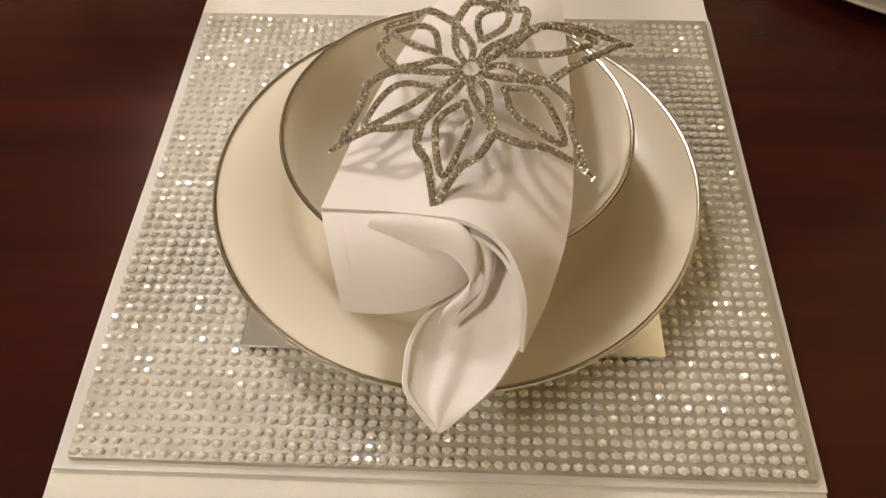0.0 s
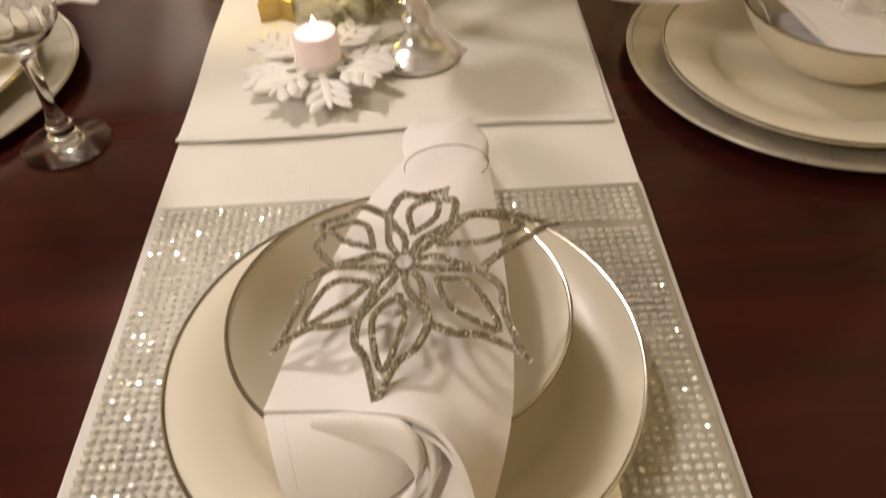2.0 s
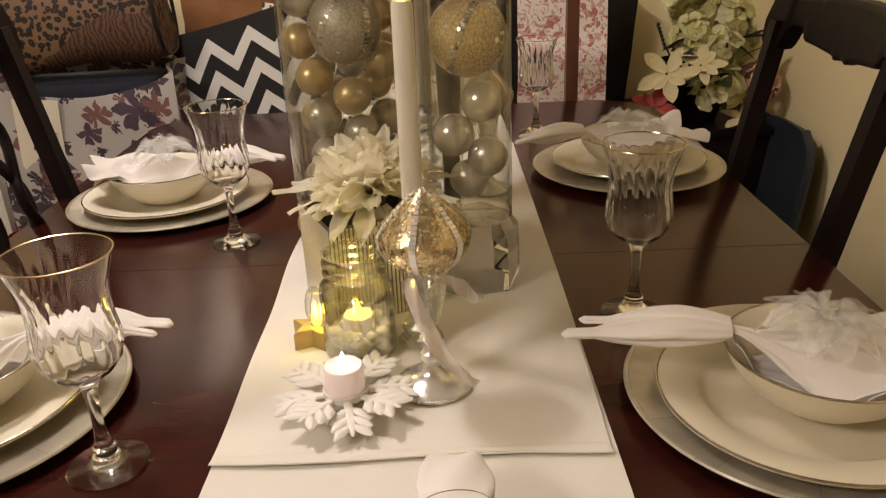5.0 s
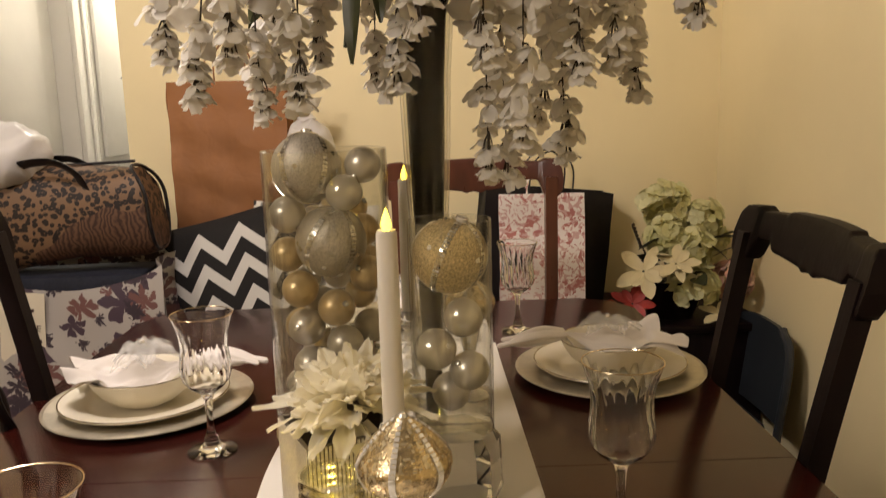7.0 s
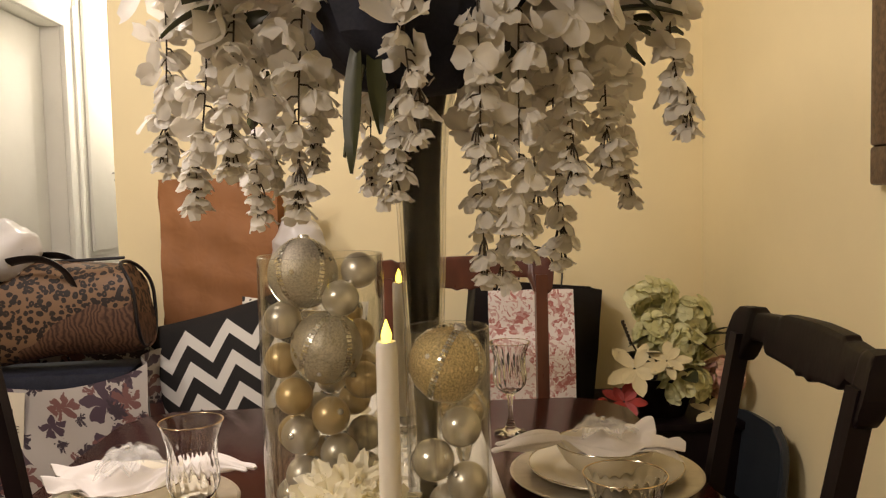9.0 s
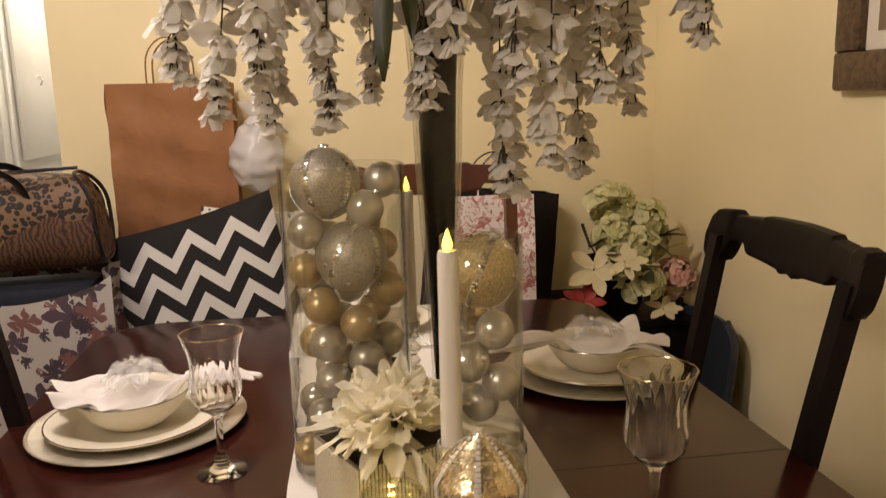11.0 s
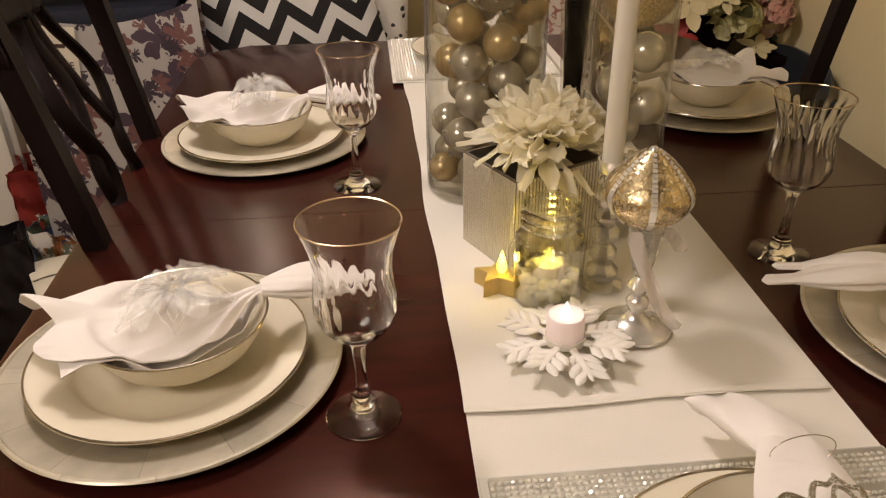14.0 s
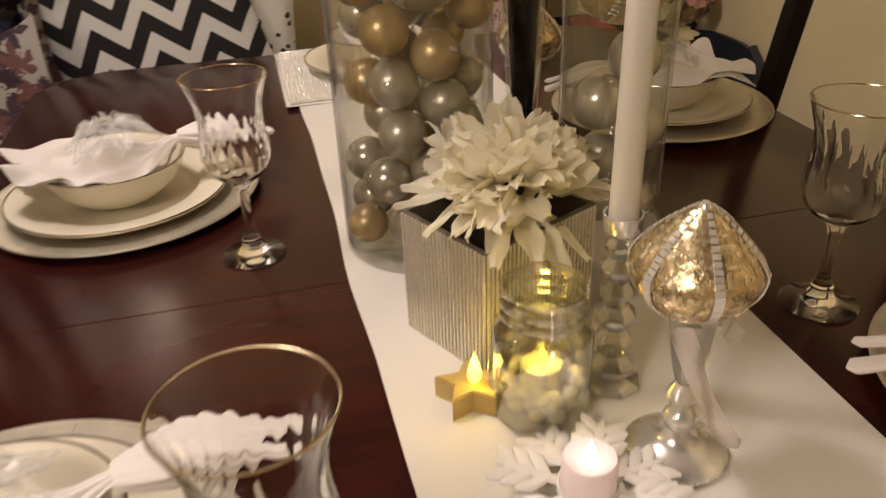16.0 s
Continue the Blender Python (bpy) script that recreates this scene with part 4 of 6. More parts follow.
def front_napkin():
    e = thing("napkin", pose(0, 0, 0), "white napkin draped forwards out of a bowl", "napkin", "napkins")
    left = [(0.016, 0.446, 0.846), (-0.010, 0.398, 0.847), (-0.034, 0.336, 0.844), (-0.050, 0.275, 0.842)]
    right = [(0.060, 0.438, 0.842), (0.061, 0.387, 0.846), (0.061, 0.316, 0.842), (0.057, 0.272, 0.838), (0.048, 0.243, 0.826), (0.037, 0.221, 0.818)]
    lip = [(-0.050, 0.275, 0.842), (-0.022, 0.271, 0.846), (-0.006, 0.265, 0.852), (0.010, 0.259, 0.857), (0.024, 0.251, 0.857), (0.032, 0.242, 0.852), (0.037, 0.231, 0.840), (0.037, 0.221, 0.818)]

    def body(u, v):
        p = along(left, u).lerp(along(right, u), v)
        p += (along(lip, v) - Vector(left[-1]).lerp(Vector(right[-1]), v)) * u ** 3
        p.z += 0.009 * math.sin(math.pi * v) * (1 - u ** 4) * (0.55 + 0.45 * math.sin(2.4 * u)) + 0.0012 * math.sin(9 * v + 6 * u) * (1 - u)
        return p
    part("body", Shape().sheet(body, 40, 40, 0.0022), M_NAPKIN, e)
    top = [(-0.050, 0.274, 0.8405), (-0.022, 0.270, 0.8435), (0.002, 0.264, 0.848), (0.014, 0.262, 0.850), (0.020, 0.262, 0.848)]
    low = [(-0.039, 0.237, 0.821), (-0.023, 0.236, 0.822), (-0.007, 0.238, 0.823), (0.008, 0.244, 0.826), (0.017, 0.252, 0.832), (0.020, 0.260, 0.842)]

    def flap(u, v):
        p = along(top, v).lerp(along(low, v), u)
        p.z += 0.005 * math.sin(math.pi * u) + 0.0012 * math.sin(7 * v + 3 * u)
        return p
    part("inner_layer", Shape().sheet(lambda u, v: body(0.55 + 0.45 * u, 0.12 + 0.76 * v) + Vector((0.0, -0.0022 * u, -0.0042)), 16, 30, 0.0020), M_NAPKIN, e)
    part("corner_flap", Shape().sheet(flap, 26, 30, 0.0020), M_NAPKIN, e)
    part("flap_hem", Shape().sheet(lambda u, v: flap(0.80 + 0.195 * u, 0.02 + 0.80 * v) + Vector((0, -0.0003, 0.0008)), 6, 26, 0.0008), M_NAPKIN, e, "double stitched hem")
    part("side_hem", Shape().sheet(lambda u, v: flap(0.04 + 0.76 * u, 0.003 + 0.075 * v) + Vector((0, -0.0003, 0.0008)), 20, 4, 0.0008), M_NAPKIN, e, "double stitched hem")
    for k, (shift, width) in enumerate(((0.0, 0.011), (0.006, 0.009))):
        ridge = [(-0.026 + shift, 0.270, 0.8455), (0.000 + shift, 0.2655, 0.851), (0.012 + shift, 0.260, 0.853), (0.019 + shift, 0.251, 0.847), (0.016 + shift, 0.243, 0.836), (0.006 + shift, 0.238, 0.824)]

        def pleat(u, v):
            p = along(ridge, v)
            fall = math.sin(math.pi * min(1, 0.12 + v))
            return p + Vector((-0.35 * width * u, -width * u * (0.4 + 0.6 * fall), 0.004 * math.sin(math.pi * u) * fall - 0.007 * u * u - 0.003 * k))
        part("pleat", Shape().sheet(pleat, 12, 30, 0.0014), M_NAPKIN, e)
    near = [(0.012, 0.266, 0.838), (0.013, 0.247, 0.826), (-0.001, 0.240, 0.817), (-0.009, 0.229, 0.811), (-0.011, 0.218, 0.807), (-0.010, 0.208, 0.802), (0.002, 0.195, 0.794)]
    off = [(0.032, 0.262, 0.842), (0.036, 0.236, 0.838), (0.038, 0.226, 0.824), (0.034, 0.219, 0.815), (0.027, 0.210, 0.807), (0.015, 0.201, 0.800), (0.004, 0.194, 0.794)]

    def tongue(u, v):
        p = along(near, u).lerp(along(off, u), v)
        dent = math.sin(math.pi * v) * math.sin(math.pi * min(1, u * 1.1)) ** 0.7
        p.z += -0.013 * dent * (1.1 - 0.7 * u) + 0.004 * math.exp(-((v - 0.30 - 0.25 * u) / 0.10) ** 2) * math.sin(math.pi * u)
        p.y += 0.003 * math.sin(2 * math.pi * v) * math.sin(math.pi * u)
        return p
    part("front_fold", Shape().sheet(tongue, 40, 30, 0.0020), M_NAPKIN, e)
    part("turned_hem", Shape().tube([along(near, k / 30) + Vector((0, 0, 0.0006)) for k in range(4, 31)], 0.0015, 6), M_NAPKIN, e)

    def tail(u, v):
        t = 2 * math.pi * v
        y = 0.440 + 0.118 * u
        r = 0.020 + 0.006 * math.sin(math.pi * min(1, u * 0.9 + 0.1))
        zc = 0.838 - 0.026 * u - 0.028 * u * u
        return (0.037 - 0.002 * u + r * math.cos(t) * (1 + 0.05 * math.sin(7 * u)), y + 0.006 * math.cos(2 * t) * u, zc + r * 0.50 * math.sin(t) + 0.0015 * math.sin(4 * t + 6 * u))
    part("tail", Shape().sheet(tail, 18, 28, 0.0012), M_NAPKIN, e)
    ring = thing("napkin_ring", pose(0.014, 0.330, 0.8665, 5, -4, 0), "silver glitter snowflake napkin ring over a napkin", "napkin ring", "napkin rings")
    ang = [radians(x) for x in (-104, -43, 24, 70, 137, 205)]
    rad = [0.065, 0.066, 0.078, 0.060, 0.062, 0.066]
    star = Shape()
    for k in range(6):
        a, R, a0, a1 = ang[k], rad[k], ang[k] - ((ang[k] - ang[k - 1]) % (2 * math.pi)) / 2, ang[k] + ((ang[(k + 1) % 6] - ang[k]) % (2 * math.pi)) / 2

        def at(r, turn, lift=0.0):
            return (r * math.cos(turn), r * math.sin(turn), 0.0045 - 0.012 * (r / 0.066) ** 2 + lift)
        for b in (a0, a1):
            d = (b - a)
            star.tube(curve([at(0.034, b, 0.003), at(0.045, a + d * 0.62, 0.0065), at(0.76 * R, a + d * 0.30, 0.005), at(0.90 * R, a + d * 0.09, 0.002), at(R, a)], 5), [0.0021 - 0.0007 * i / 20 for i in range(21)], 8, False, 0.8)
            star.tube(curve([at(0.004, a + d * 0.5, 0.003), at(0.014, a + d * 0.55, 0.0045), at(0.024, b - d * 0.12, 0.0035), at(0.034, b, 0.003)], 5), [0.0016 + 0.0004 * i / 15 for i in range(16)], 8, False, 0.8)
        star.tube(curve([at(0.018, a + 0.10, 0.004), at(0.46 * R, a + 0.24, 0.0075), at(0.60 * R, a + 0.17, 0.007), at(0.80 * R, a + 0.02, 0.002), at(0.62 * R, a - 0.13, 0.006), at(0.46 * R, a - 0.20, 0.0065), at(0.018, a + 0.10, 0.004)], 5), 0.0016, 7, False, 0.8)
        star.tube([at(0.93 * R, a), at(1.06 * R, a, -0.0005)], [0.0020, 0.0009], 7)
    part("flower", star, M_GLITTER, ring)
    part("stone", Shape().ball((0, 0, 0.0075), 0.0042, 10, 6), M_CRYSTAL, ring, "clear set stone")
    rg, grit = random.Random(3), Shape()
    verts = bpy.data.objects[ring.children[0].name].data.vertices
    for k in range(1500):
        p = verts[rg.randrange(len(verts))].co
        if p.z > -0.012:
            grit.ball(p, rg.uniform(0.0004, 0.0009), 4, 3)
    part("glitter_coating", grit, M_STUD, ring, "tiny glittering stones", False)["kind"] = "stuff"
    part("loop", Shape().tube([(0.021 + 0.0235 * math.cos(t), 0.092 + 0.002 * math.sin(t), -0.022 + 0.0135 * math.sin(t)) for t in [2 * math.pi * k / 40 for k in range(40)]], 0.0004, 6, True), M_PLATINUM, ring, "thin wire loop")


front_napkin()

# ---- the far place ----
plate("dinner_plate", pose(-0.022, 1.765, TZ + 0.0135), 0.134, 0.022, 0.092, "ivory china dinner plate at the far table end", "plate", M_CHINA, M_PLATINUM, "dinner plates")
bowl(pose(-0.022, 1.765, TZ + 0.018), "ivory china bowl on a dinner plate", "bowls")
folded_napkin(pose(-0.022, 1.765, TZ + 0.074, 0, 0, -95), 15, "white cotton napkin drawn through a ring", 0.19, 0.13)


# ---- centrepiece: vases ----
def cylinder_vase(c, r, h, label):
    e = thing("cylinder_vase", pose(*c), label, "vase", "cylinder vases")
    t = 0.0028
    part("wall", Shape().lathe([(r, 0.003), (r, h - 0.001), (r - t * 0.5, h), (r - t, h - 0.001), (r - t, 0.0145), (r, 0.003)], 64), M_GLASS, e)
    part("base", Shape().lathe([(1e-4, 0), (r - 0.004, 0), (r - 0.0005, 0.003), (r - t, 0.014), (r - t - 0.004, 0.011), (1e-4, 0.011)], 64), M_GLASS, e)
    return e


def bauble(c, r, material, label, deco=None, seed=0, cap=True):
    """A tree ball: sphere, cap with a loop, and on the large ones mirrored bands and chips."""
    rnd = random.Random(seed)
    tilt = pose(0, 0, 0, rnd.uniform(-70, 70), rnd.uniform(-70, 70), rnd.uniform(0, 360))
    if deco:
        tilt = pose(0, 0, 0, rnd.uniform(-22, 22), rnd.uniform(-22, 22), rnd.uniform(0, 360))
    e = thing("ornament_ball", Matrix.Translation(c) @ tilt, label, "ornament", "ornament balls")
    part("ball", Shape().ball((0, 0, 0), r, 32, 20), material, e)
    if cap:
        part("cap", Shape().lathe([(1e-4, r * 0.97), (r * 0.17, r * 0.97), (r * 0.17, r * 1.10), (r * 0.12, r * 1.13), (1e-4, r * 1.13)], 12), M_MERCURY, e, "small silver cap")
    if deco:
        for k in range(5):
            s = Shape()
            for i in range(26):
                th = math.pi * (0.06 + 0.88 * i / 25)
                for o in (-1, 1):
                    a = math.pi * 0.4 * k + o * 0.045 / max(0.25, math.sin(th))
                    p = Vector((math.sin(th) * math.cos(a), math.sin(th) * math.sin(a), math.cos(th)))
                    up = Vector((0, 0, 1)) - p * p.z
                    up = up.normalized() if up.length > 1e-3 else Vector((1, 0, 0))
                    sd = p.cross(up)
                    w = r * 0.040
                    q = p * (r * 1.006)
                    n = p * (r * 0.02)
                    vs = [q - sd * w - up * w, q + sd * w - up * w, q + sd * w + up * w, q - sd * w + up * w]
                    vs += [x + n + p * rnd.uniform(-0.2, 0.2) * w for x in vs]
                    s.add(vs, [(0, 1, 5, 4), (1, 2, 6, 5), (2, 3, 7, 6), (3, 0, 4, 7), (4, 5, 6, 7)])
            part("mirror_band", s, M_MIRROR, e, "band of small mirror chips", False)
        s = Shape()
        for k in range(16):
            p = Vector((rnd.gauss(0, 1), rnd.gauss(0, 1), rnd.gauss(0, 0.7))).normalized()
            sd = p.cross(Vector((0.3, 0.2, 0.9))).normalized()
            up = sd.cross(p)
            w = r * 0.085
            q = p * (r * 1.0)
            vs = [q + (sd * x + up * y) * w for x, y in ((-1, 0), (0, -1), (1, 0), (0, 1))]
            vs += [x + p * (r * 0.035) for x in vs]
            s.add(vs, [(0, 1, 5, 4), (1, 2, 6, 5), (2, 3, 7, 6), (3, 0, 4, 7), (4, 5, 6, 7)])
        part("chip_scatter", s, M_MIRROR, e, "diamond mirror chips", False)["kind"] = "stuff"
    return e


def fill(cx, cy, z0, z1, radius, fixed, seed, sizes, kinds):
    """Set the known balls, then pack more of them behind and below, none touching."""
    rnd = random.Random(seed)
    done = []
    for x, y, z, r, material, label, deco in fixed:
        bauble((x, y, z), r, material, label, deco, rnd.randrange(999))
        done.append((x, y, z, r))
    for k in range(6000):
        r = rnd.choice(sizes)
        a, q = rnd.uniform(0, 6.283), (radius - r - 0.001) * math.sqrt(rnd.random())
        x, y, z = cx + q * math.cos(a), cy + q * math.sin(a), rnd.uniform(z0 + r, z1 - r)
        if all((x - p[0]) ** 2 + (y - p[1]) ** 2 + (z - p[2]) ** 2 > (r + p[3]) ** 2 * 0.98 for p in done):
            material, label = rnd.choice(kinds)
            bauble((x, y, z), r, material, label, None, rnd.randrange(999))
            done.append((x, y, z, r))


VL = (-0.090, 1.100, TZ + 0.0052)
cylinder_vase(VL, 0.0835, 0.428, "tall clear glass cylinder vase filled with ornaments")
S_BIG, S_SM, G_SM, S_SH = "large silver glitter ball with mirror bands", "small satin silver ball in a glass vase", "small satin gold ball in a glass vase", "small shiny silver ball in a glass vase"
fill(VL[0], VL[1], VL[2] + 0.012, 1.155, 0.080, [
    (-0.112, 1.085, 1.160, 0.046, M_SILVER_GLIT, S_BIG, True), (-0.082, 1.066, 1.064, 0.047, M_SILVER_GLIT, S_BIG, True),
    (-0.124, 1.052, 1.004, 0.024, M_GOLD_BALL, G_SM, None), (-0.077, 1.045, 0.979, 0.0245, M_GOLD_BALL, G_SM, None),
    (-0.062, 1.062, 1.128, 0.0245, M_SILVER_SHINE, S_SH, None), (-0.038, 1.085, 1.162, 0.024, M_SILVER_BALL, S_SM, None),
    (-0.139, 1.075, 1.100, 0.0245, M_SILVER_BALL, S_SM, None), (-0.143, 1.085, 1.045, 0.0235, M_GOLD_BALL, G_SM, None),
    (-0.036, 1.072, 1.018, 0.0245, M_GOLD_BALL, G_SM, None), (-0.118, 1.052, 0.953, 0.0245, M_SILVER_BALL, S_SM, None),
    (-0.068, 1.048, 0.929, 0.0245, M_SILVER_BALL, S_SM, None), (-0.113, 1.048, 0.902, 0.0245, M_SILVER_BALL, S_SM, None),
    (-0.128, 1.058, 0.850, 0.0245, M_SILVER_SHINE, S_SH, None), (-0.085, 1.046, 0.862, 0.022, M_SILVER_BALL, S_SM, None),
    (-0.110, 1.050, 0.800, 0.0245, M_SILVER_BALL, S_SM, None), (-0.058, 1.047, 0.795, 0.0240, M_SILVER_BALL, S_SM, None), (-0.151, 1.075, 0.796, 0.0215, M_GOLD_BALL, G_SM, None), (-0.042, 1.085, 1.075, 0.0225, M_GOLD_BALL, G_SM, None)],
    21, (0.0245, 0.0245, 0.022), ((M_SILVER_BALL, S_SM), (M_SILVER_SHINE, S_SH), (M_SILVER_BALL, S_SM), (M_GOLD_BALL, G_SM)))

HX = (0.070, 0.962, TZ + 0.0052)
hexa = thing("glass_pedestal", pose(*HX, 0, 0, 12), "clear faceted six-sided glass pedestal on the runner", "pedestal")
part("glass", Shape().lathe([(1e-4, 0), (0.061, 0), (0.063, 0.003), (0.060, 0.070), (0.050, 0.083), (0.049, 0.086), (1e-4, 0.086)], 6), M_CRYSTAL, hexa, "", False)
VR = (0.070, 0.962, HX[2] + 0.0862)
cylinder_vase(VR, 0.0500, 0.262, "clear glass cylinder vase holding a gold ball")
G_BIG = "large gold glitter ball with mirror bands"
fill(VR[0], VR[1], VR[2] + 0.012, 1.02, 0.047, [
    (0.070, 0.960, 1.060, 0.0455, M_GOLD_TREE, G_BIG, True), (0.084, 0.955, 0.985, 0.0245, M_SILVER_SHINE, S_SH, None),
    (0.050, 0.950, 0.948, 0.0255, M_SILVER_SHINE, S_SH, None), (0.090, 0.950, 0.920, 0.024, M_SILVER_BALL, S_SM, None), (0.068, 0.975, 0.885, 0.024, M_SILVER_BALL, S_SM, None)],
    22, (0.024,), ((M_SILVER_BALL, S_SM),))

trumpet = thing("trumpet_vase", pose(0.048, 1.150, TZ + 0.0052), "tall black trumpet vase in a clear glass sleeve", "vase")
part("foot", Shape().lathe([(1e-4, 0), (0.048, 0), (0.050, 0.003), (0.046, 0.008), (0.020, 0.014), (0.0165, 0.03), (1e-4, 0.032)], 48), M_BLACK, trumpet)
tp = [(0.016, 0.03), (0.0175, 0.12), (0.022, 0.22), (0.028, 0.32), (0.033, 0.42), (0.036, 0.52), (0.042, 0.60), (0.056, 0.66), (0.075, 0.69)]
part("black_lining", Shape().lathe([(1e-4, 0.03)] + [(r * 0.76, z) for r, z in tp] + [(1e-4, 0.69)], 48), M_BLACK, trumpet)
part("glass_sleeve", Shape().lathe(tp + [(r - 0.004, z) for r, z in reversed(tp)], 64), M_SLEEVE, trumpet)

# ---- hanging blossoms ----
arr = thing("floral_arrangement", pose(0.05, 1.12, 1.46), "white silk wisteria cascading from a tall vase", "flowers")
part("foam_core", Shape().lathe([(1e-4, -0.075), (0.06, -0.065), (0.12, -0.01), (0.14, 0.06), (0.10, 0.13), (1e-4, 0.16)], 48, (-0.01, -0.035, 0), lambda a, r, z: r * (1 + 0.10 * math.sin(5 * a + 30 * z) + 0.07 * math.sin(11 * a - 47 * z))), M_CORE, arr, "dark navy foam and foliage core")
rw = random.Random(77)
TIPS = [(-0.237, 1.05, 1.259), (-0.291, 1.12, 1.308), (-0.187, 1.20, 1.235), (-0.179, 1.0, 1.30), (-0.100, 1.00, 1.247), (0.010, 1.02, 1.262), (-0.111, 1.30, 1.311), (0.115, 0.96, 1.289), (0.130, 1.10, 1.150),
        (0.167, 1.20, 1.140), (0.160, 0.98, 1.194), (0.230, 1.07, 1.169), (0.225, 1.25, 1.212), (0.360, 1.22, 1.249), (0.288, 1.05, 1.288), (0.393, 1.06, 1.340), (0.234, 1.0, 1.267), (-0.175, 1.25, 1.284), (0.041, 0.95, 1.330), (0.30, 1.32, 1.30), (-0.03, 1.36, 1.28)]
for k, (tx, ty, tz) in enumerate(TIPS):
    tip = Vector((tx - 0.05, ty - 1.12, tz - 1.46))
    out = Vector((tip.x, tip.y, 0))
    top = out * 0.92 + Vector((rw.uniform(-0.01, 0.01), rw.uniform(-0.01, 0.01), 0.08 + rw.uniform(0, 0.05)))
    line = curve([out * 0.25 + Vector((0, 0, 0.10)), out * 0.65 + Vector((0, 0, 0.17)), top, top.lerp(tip, 0.5) + Vector((rw.uniform(-0.008, 0.008), rw.uniform(-0.008, 0.008), 0)), tip], 10)
    tw = Shape().tube(line, [0.0018 - 0.0008 * i / (len(line) - 1) for i in range(len(line))], 5)
    bl = Shape()
    hang = [p for p in line if p.z < top.z + 0.02]
    length = sum((b - a).length for a, b in zip(hang, hang[1:]))
    n = max(9, int(length / 0.0152))
    for i in range(n):
        f = i / (n - 1)
        p = hang[min(len(hang) - 1, int(f * (len(hang) - 1)))]
        size = 0.047 * (1 - 0.56 * f) * rw.uniform(0.75, 1.2)
        a = rw.uniform(0, 6.283)
        off = Vector((math.cos(a), math.sin(a), 0)) * (0.027 * (1 - 0.5 * f) * rw.uniform(0.3, 1.0))
        q = p + off + Vector((0, 0, -0.006))
        if i % 3 and f < 0.72:
            m = pose(0, 0, 0, 90 + rw.uniform(-60, 45), rw.uniform(-35, 35), math.degrees(a) + 90).to_3x3().to_4x4()
            bl.silk_bloom(q, m, rw.choice((2, 2, 3, 3)), size * 1.12, size * 1.02, rw.uniform(-0.3, 0.8), rw.randrange(9999))
        else:
            m = pose(0, 0, 0, rw.uniform(-22, 22), rw.uniform(-22, 22), rw.uniform(0, 90)).to_3x3().to_4x4()
            bl.silk_bloom(q, m, 5, size * 0.80, size * 0.74, rw.uniform(-0.95, -0.45), rw.randrange(9999))
        tw.tube([p, p.lerp(q, 0.6) + Vector((0, 0, 0.003)), q], 0.0012, 4)
    for ring in range(2):
        hub = tip + Vector((rw.uniform(-0.004, 0.004), rw.uniform(-0.004, 0.004), 0.028 * ring))
        bl.silk_bloom(hub, pose(0, 0, 0, rw.uniform(-14, 14), rw.uniform(-14, 14), rw.uniform(0, 72)).to_3x3().to_4x4(), 6, 0.021 + 0.004 * ring, 0.021, -0.50, rw.randrange(9999))
        for i in range(6):
            a = rw.uniform(0, 6.283)
            p = hub + Vector((0.009 * math.cos(a), 0.009 * math.sin(a), -0.003))
            tw.tube([hub + Vector((0, 0, 0.022)), hub + Vector((0.006 * math.cos(a), 0.006 * math.sin(a), 0.010)), p], 0.0011, 4)
    stem = part("strand", tw, M_STEM, arr, "thin brown hanging stem with twigs")
    part("blossom_spray", bl, M_WISTERIA, stem, "white silk petals", True)["kind"] = "stuff"
dome = Shape()
for k in range(230):
    a, e = rw.uniform(0, 6.283), rw.uniform(-0.25, 1.35)
    R = (0.33 - 0.03 * math.sin(3 * a)) * rw.uniform(0.65, 1.0)
    p = Vector((R * math.cos(a) * math.cos(e), 0.82 * R * math.sin(a) * math.cos(e), 0.06 + 0.24 * math.sin(e)))
    if p.z < 0.13 and abs(p.x) < 0.17 and p.y < 0.0:
        continue
    m = pose(0, 0, 0, rw.uniform(20, 110), rw.uniform(-30, 30), math.degrees(a) + 90 + rw.uniform(-40, 40)).to_3x3().to_4x4()
    dome.silk_bloom(p, m, 4, rw.uniform(0.034, 0.052), rw.uniform(0.036, 0.050), rw.uniform(0.0, 0.5), k)
part("dome_blossoms", dome, M_WISTERIA, arr, "white silk blossoms massed on top")["kind"] = "stuff"
for k in range(46):
    a, e = rw.uniform(0, 6.283), rw.uniform(-0.5, 0.8)
    R = rw.uniform(0.16, 0.30)
    p = Vector((R * math.cos(a), 0.85 * R * math.sin(a), 0.06 + 0.14 * math.sin(e)))
    m = pose(0, 0, 0, rw.uniform(-40, 60), rw.uniform(-30, 50), math.degrees(a) + rw.uniform(-40, 40))
    L, W = rw.uniform(0.07, 0.11), rw.uniform(0.013, 0.020)
    if p.y < 0 and abs(p.x) < 0.15:
        continue
    part("leaf", Shape().sheet(lambda u, v: p + m.to_3x3() @ Vector((L * u, (v - 0.5) * W * 2 * math.sin(math.pi * min(0.98, 0.08 + u * 0.9)), -0.03 * u * u + 0.01 * abs(v - 0.5))), 8, 4, 0.0006), M_LEAF, arr)


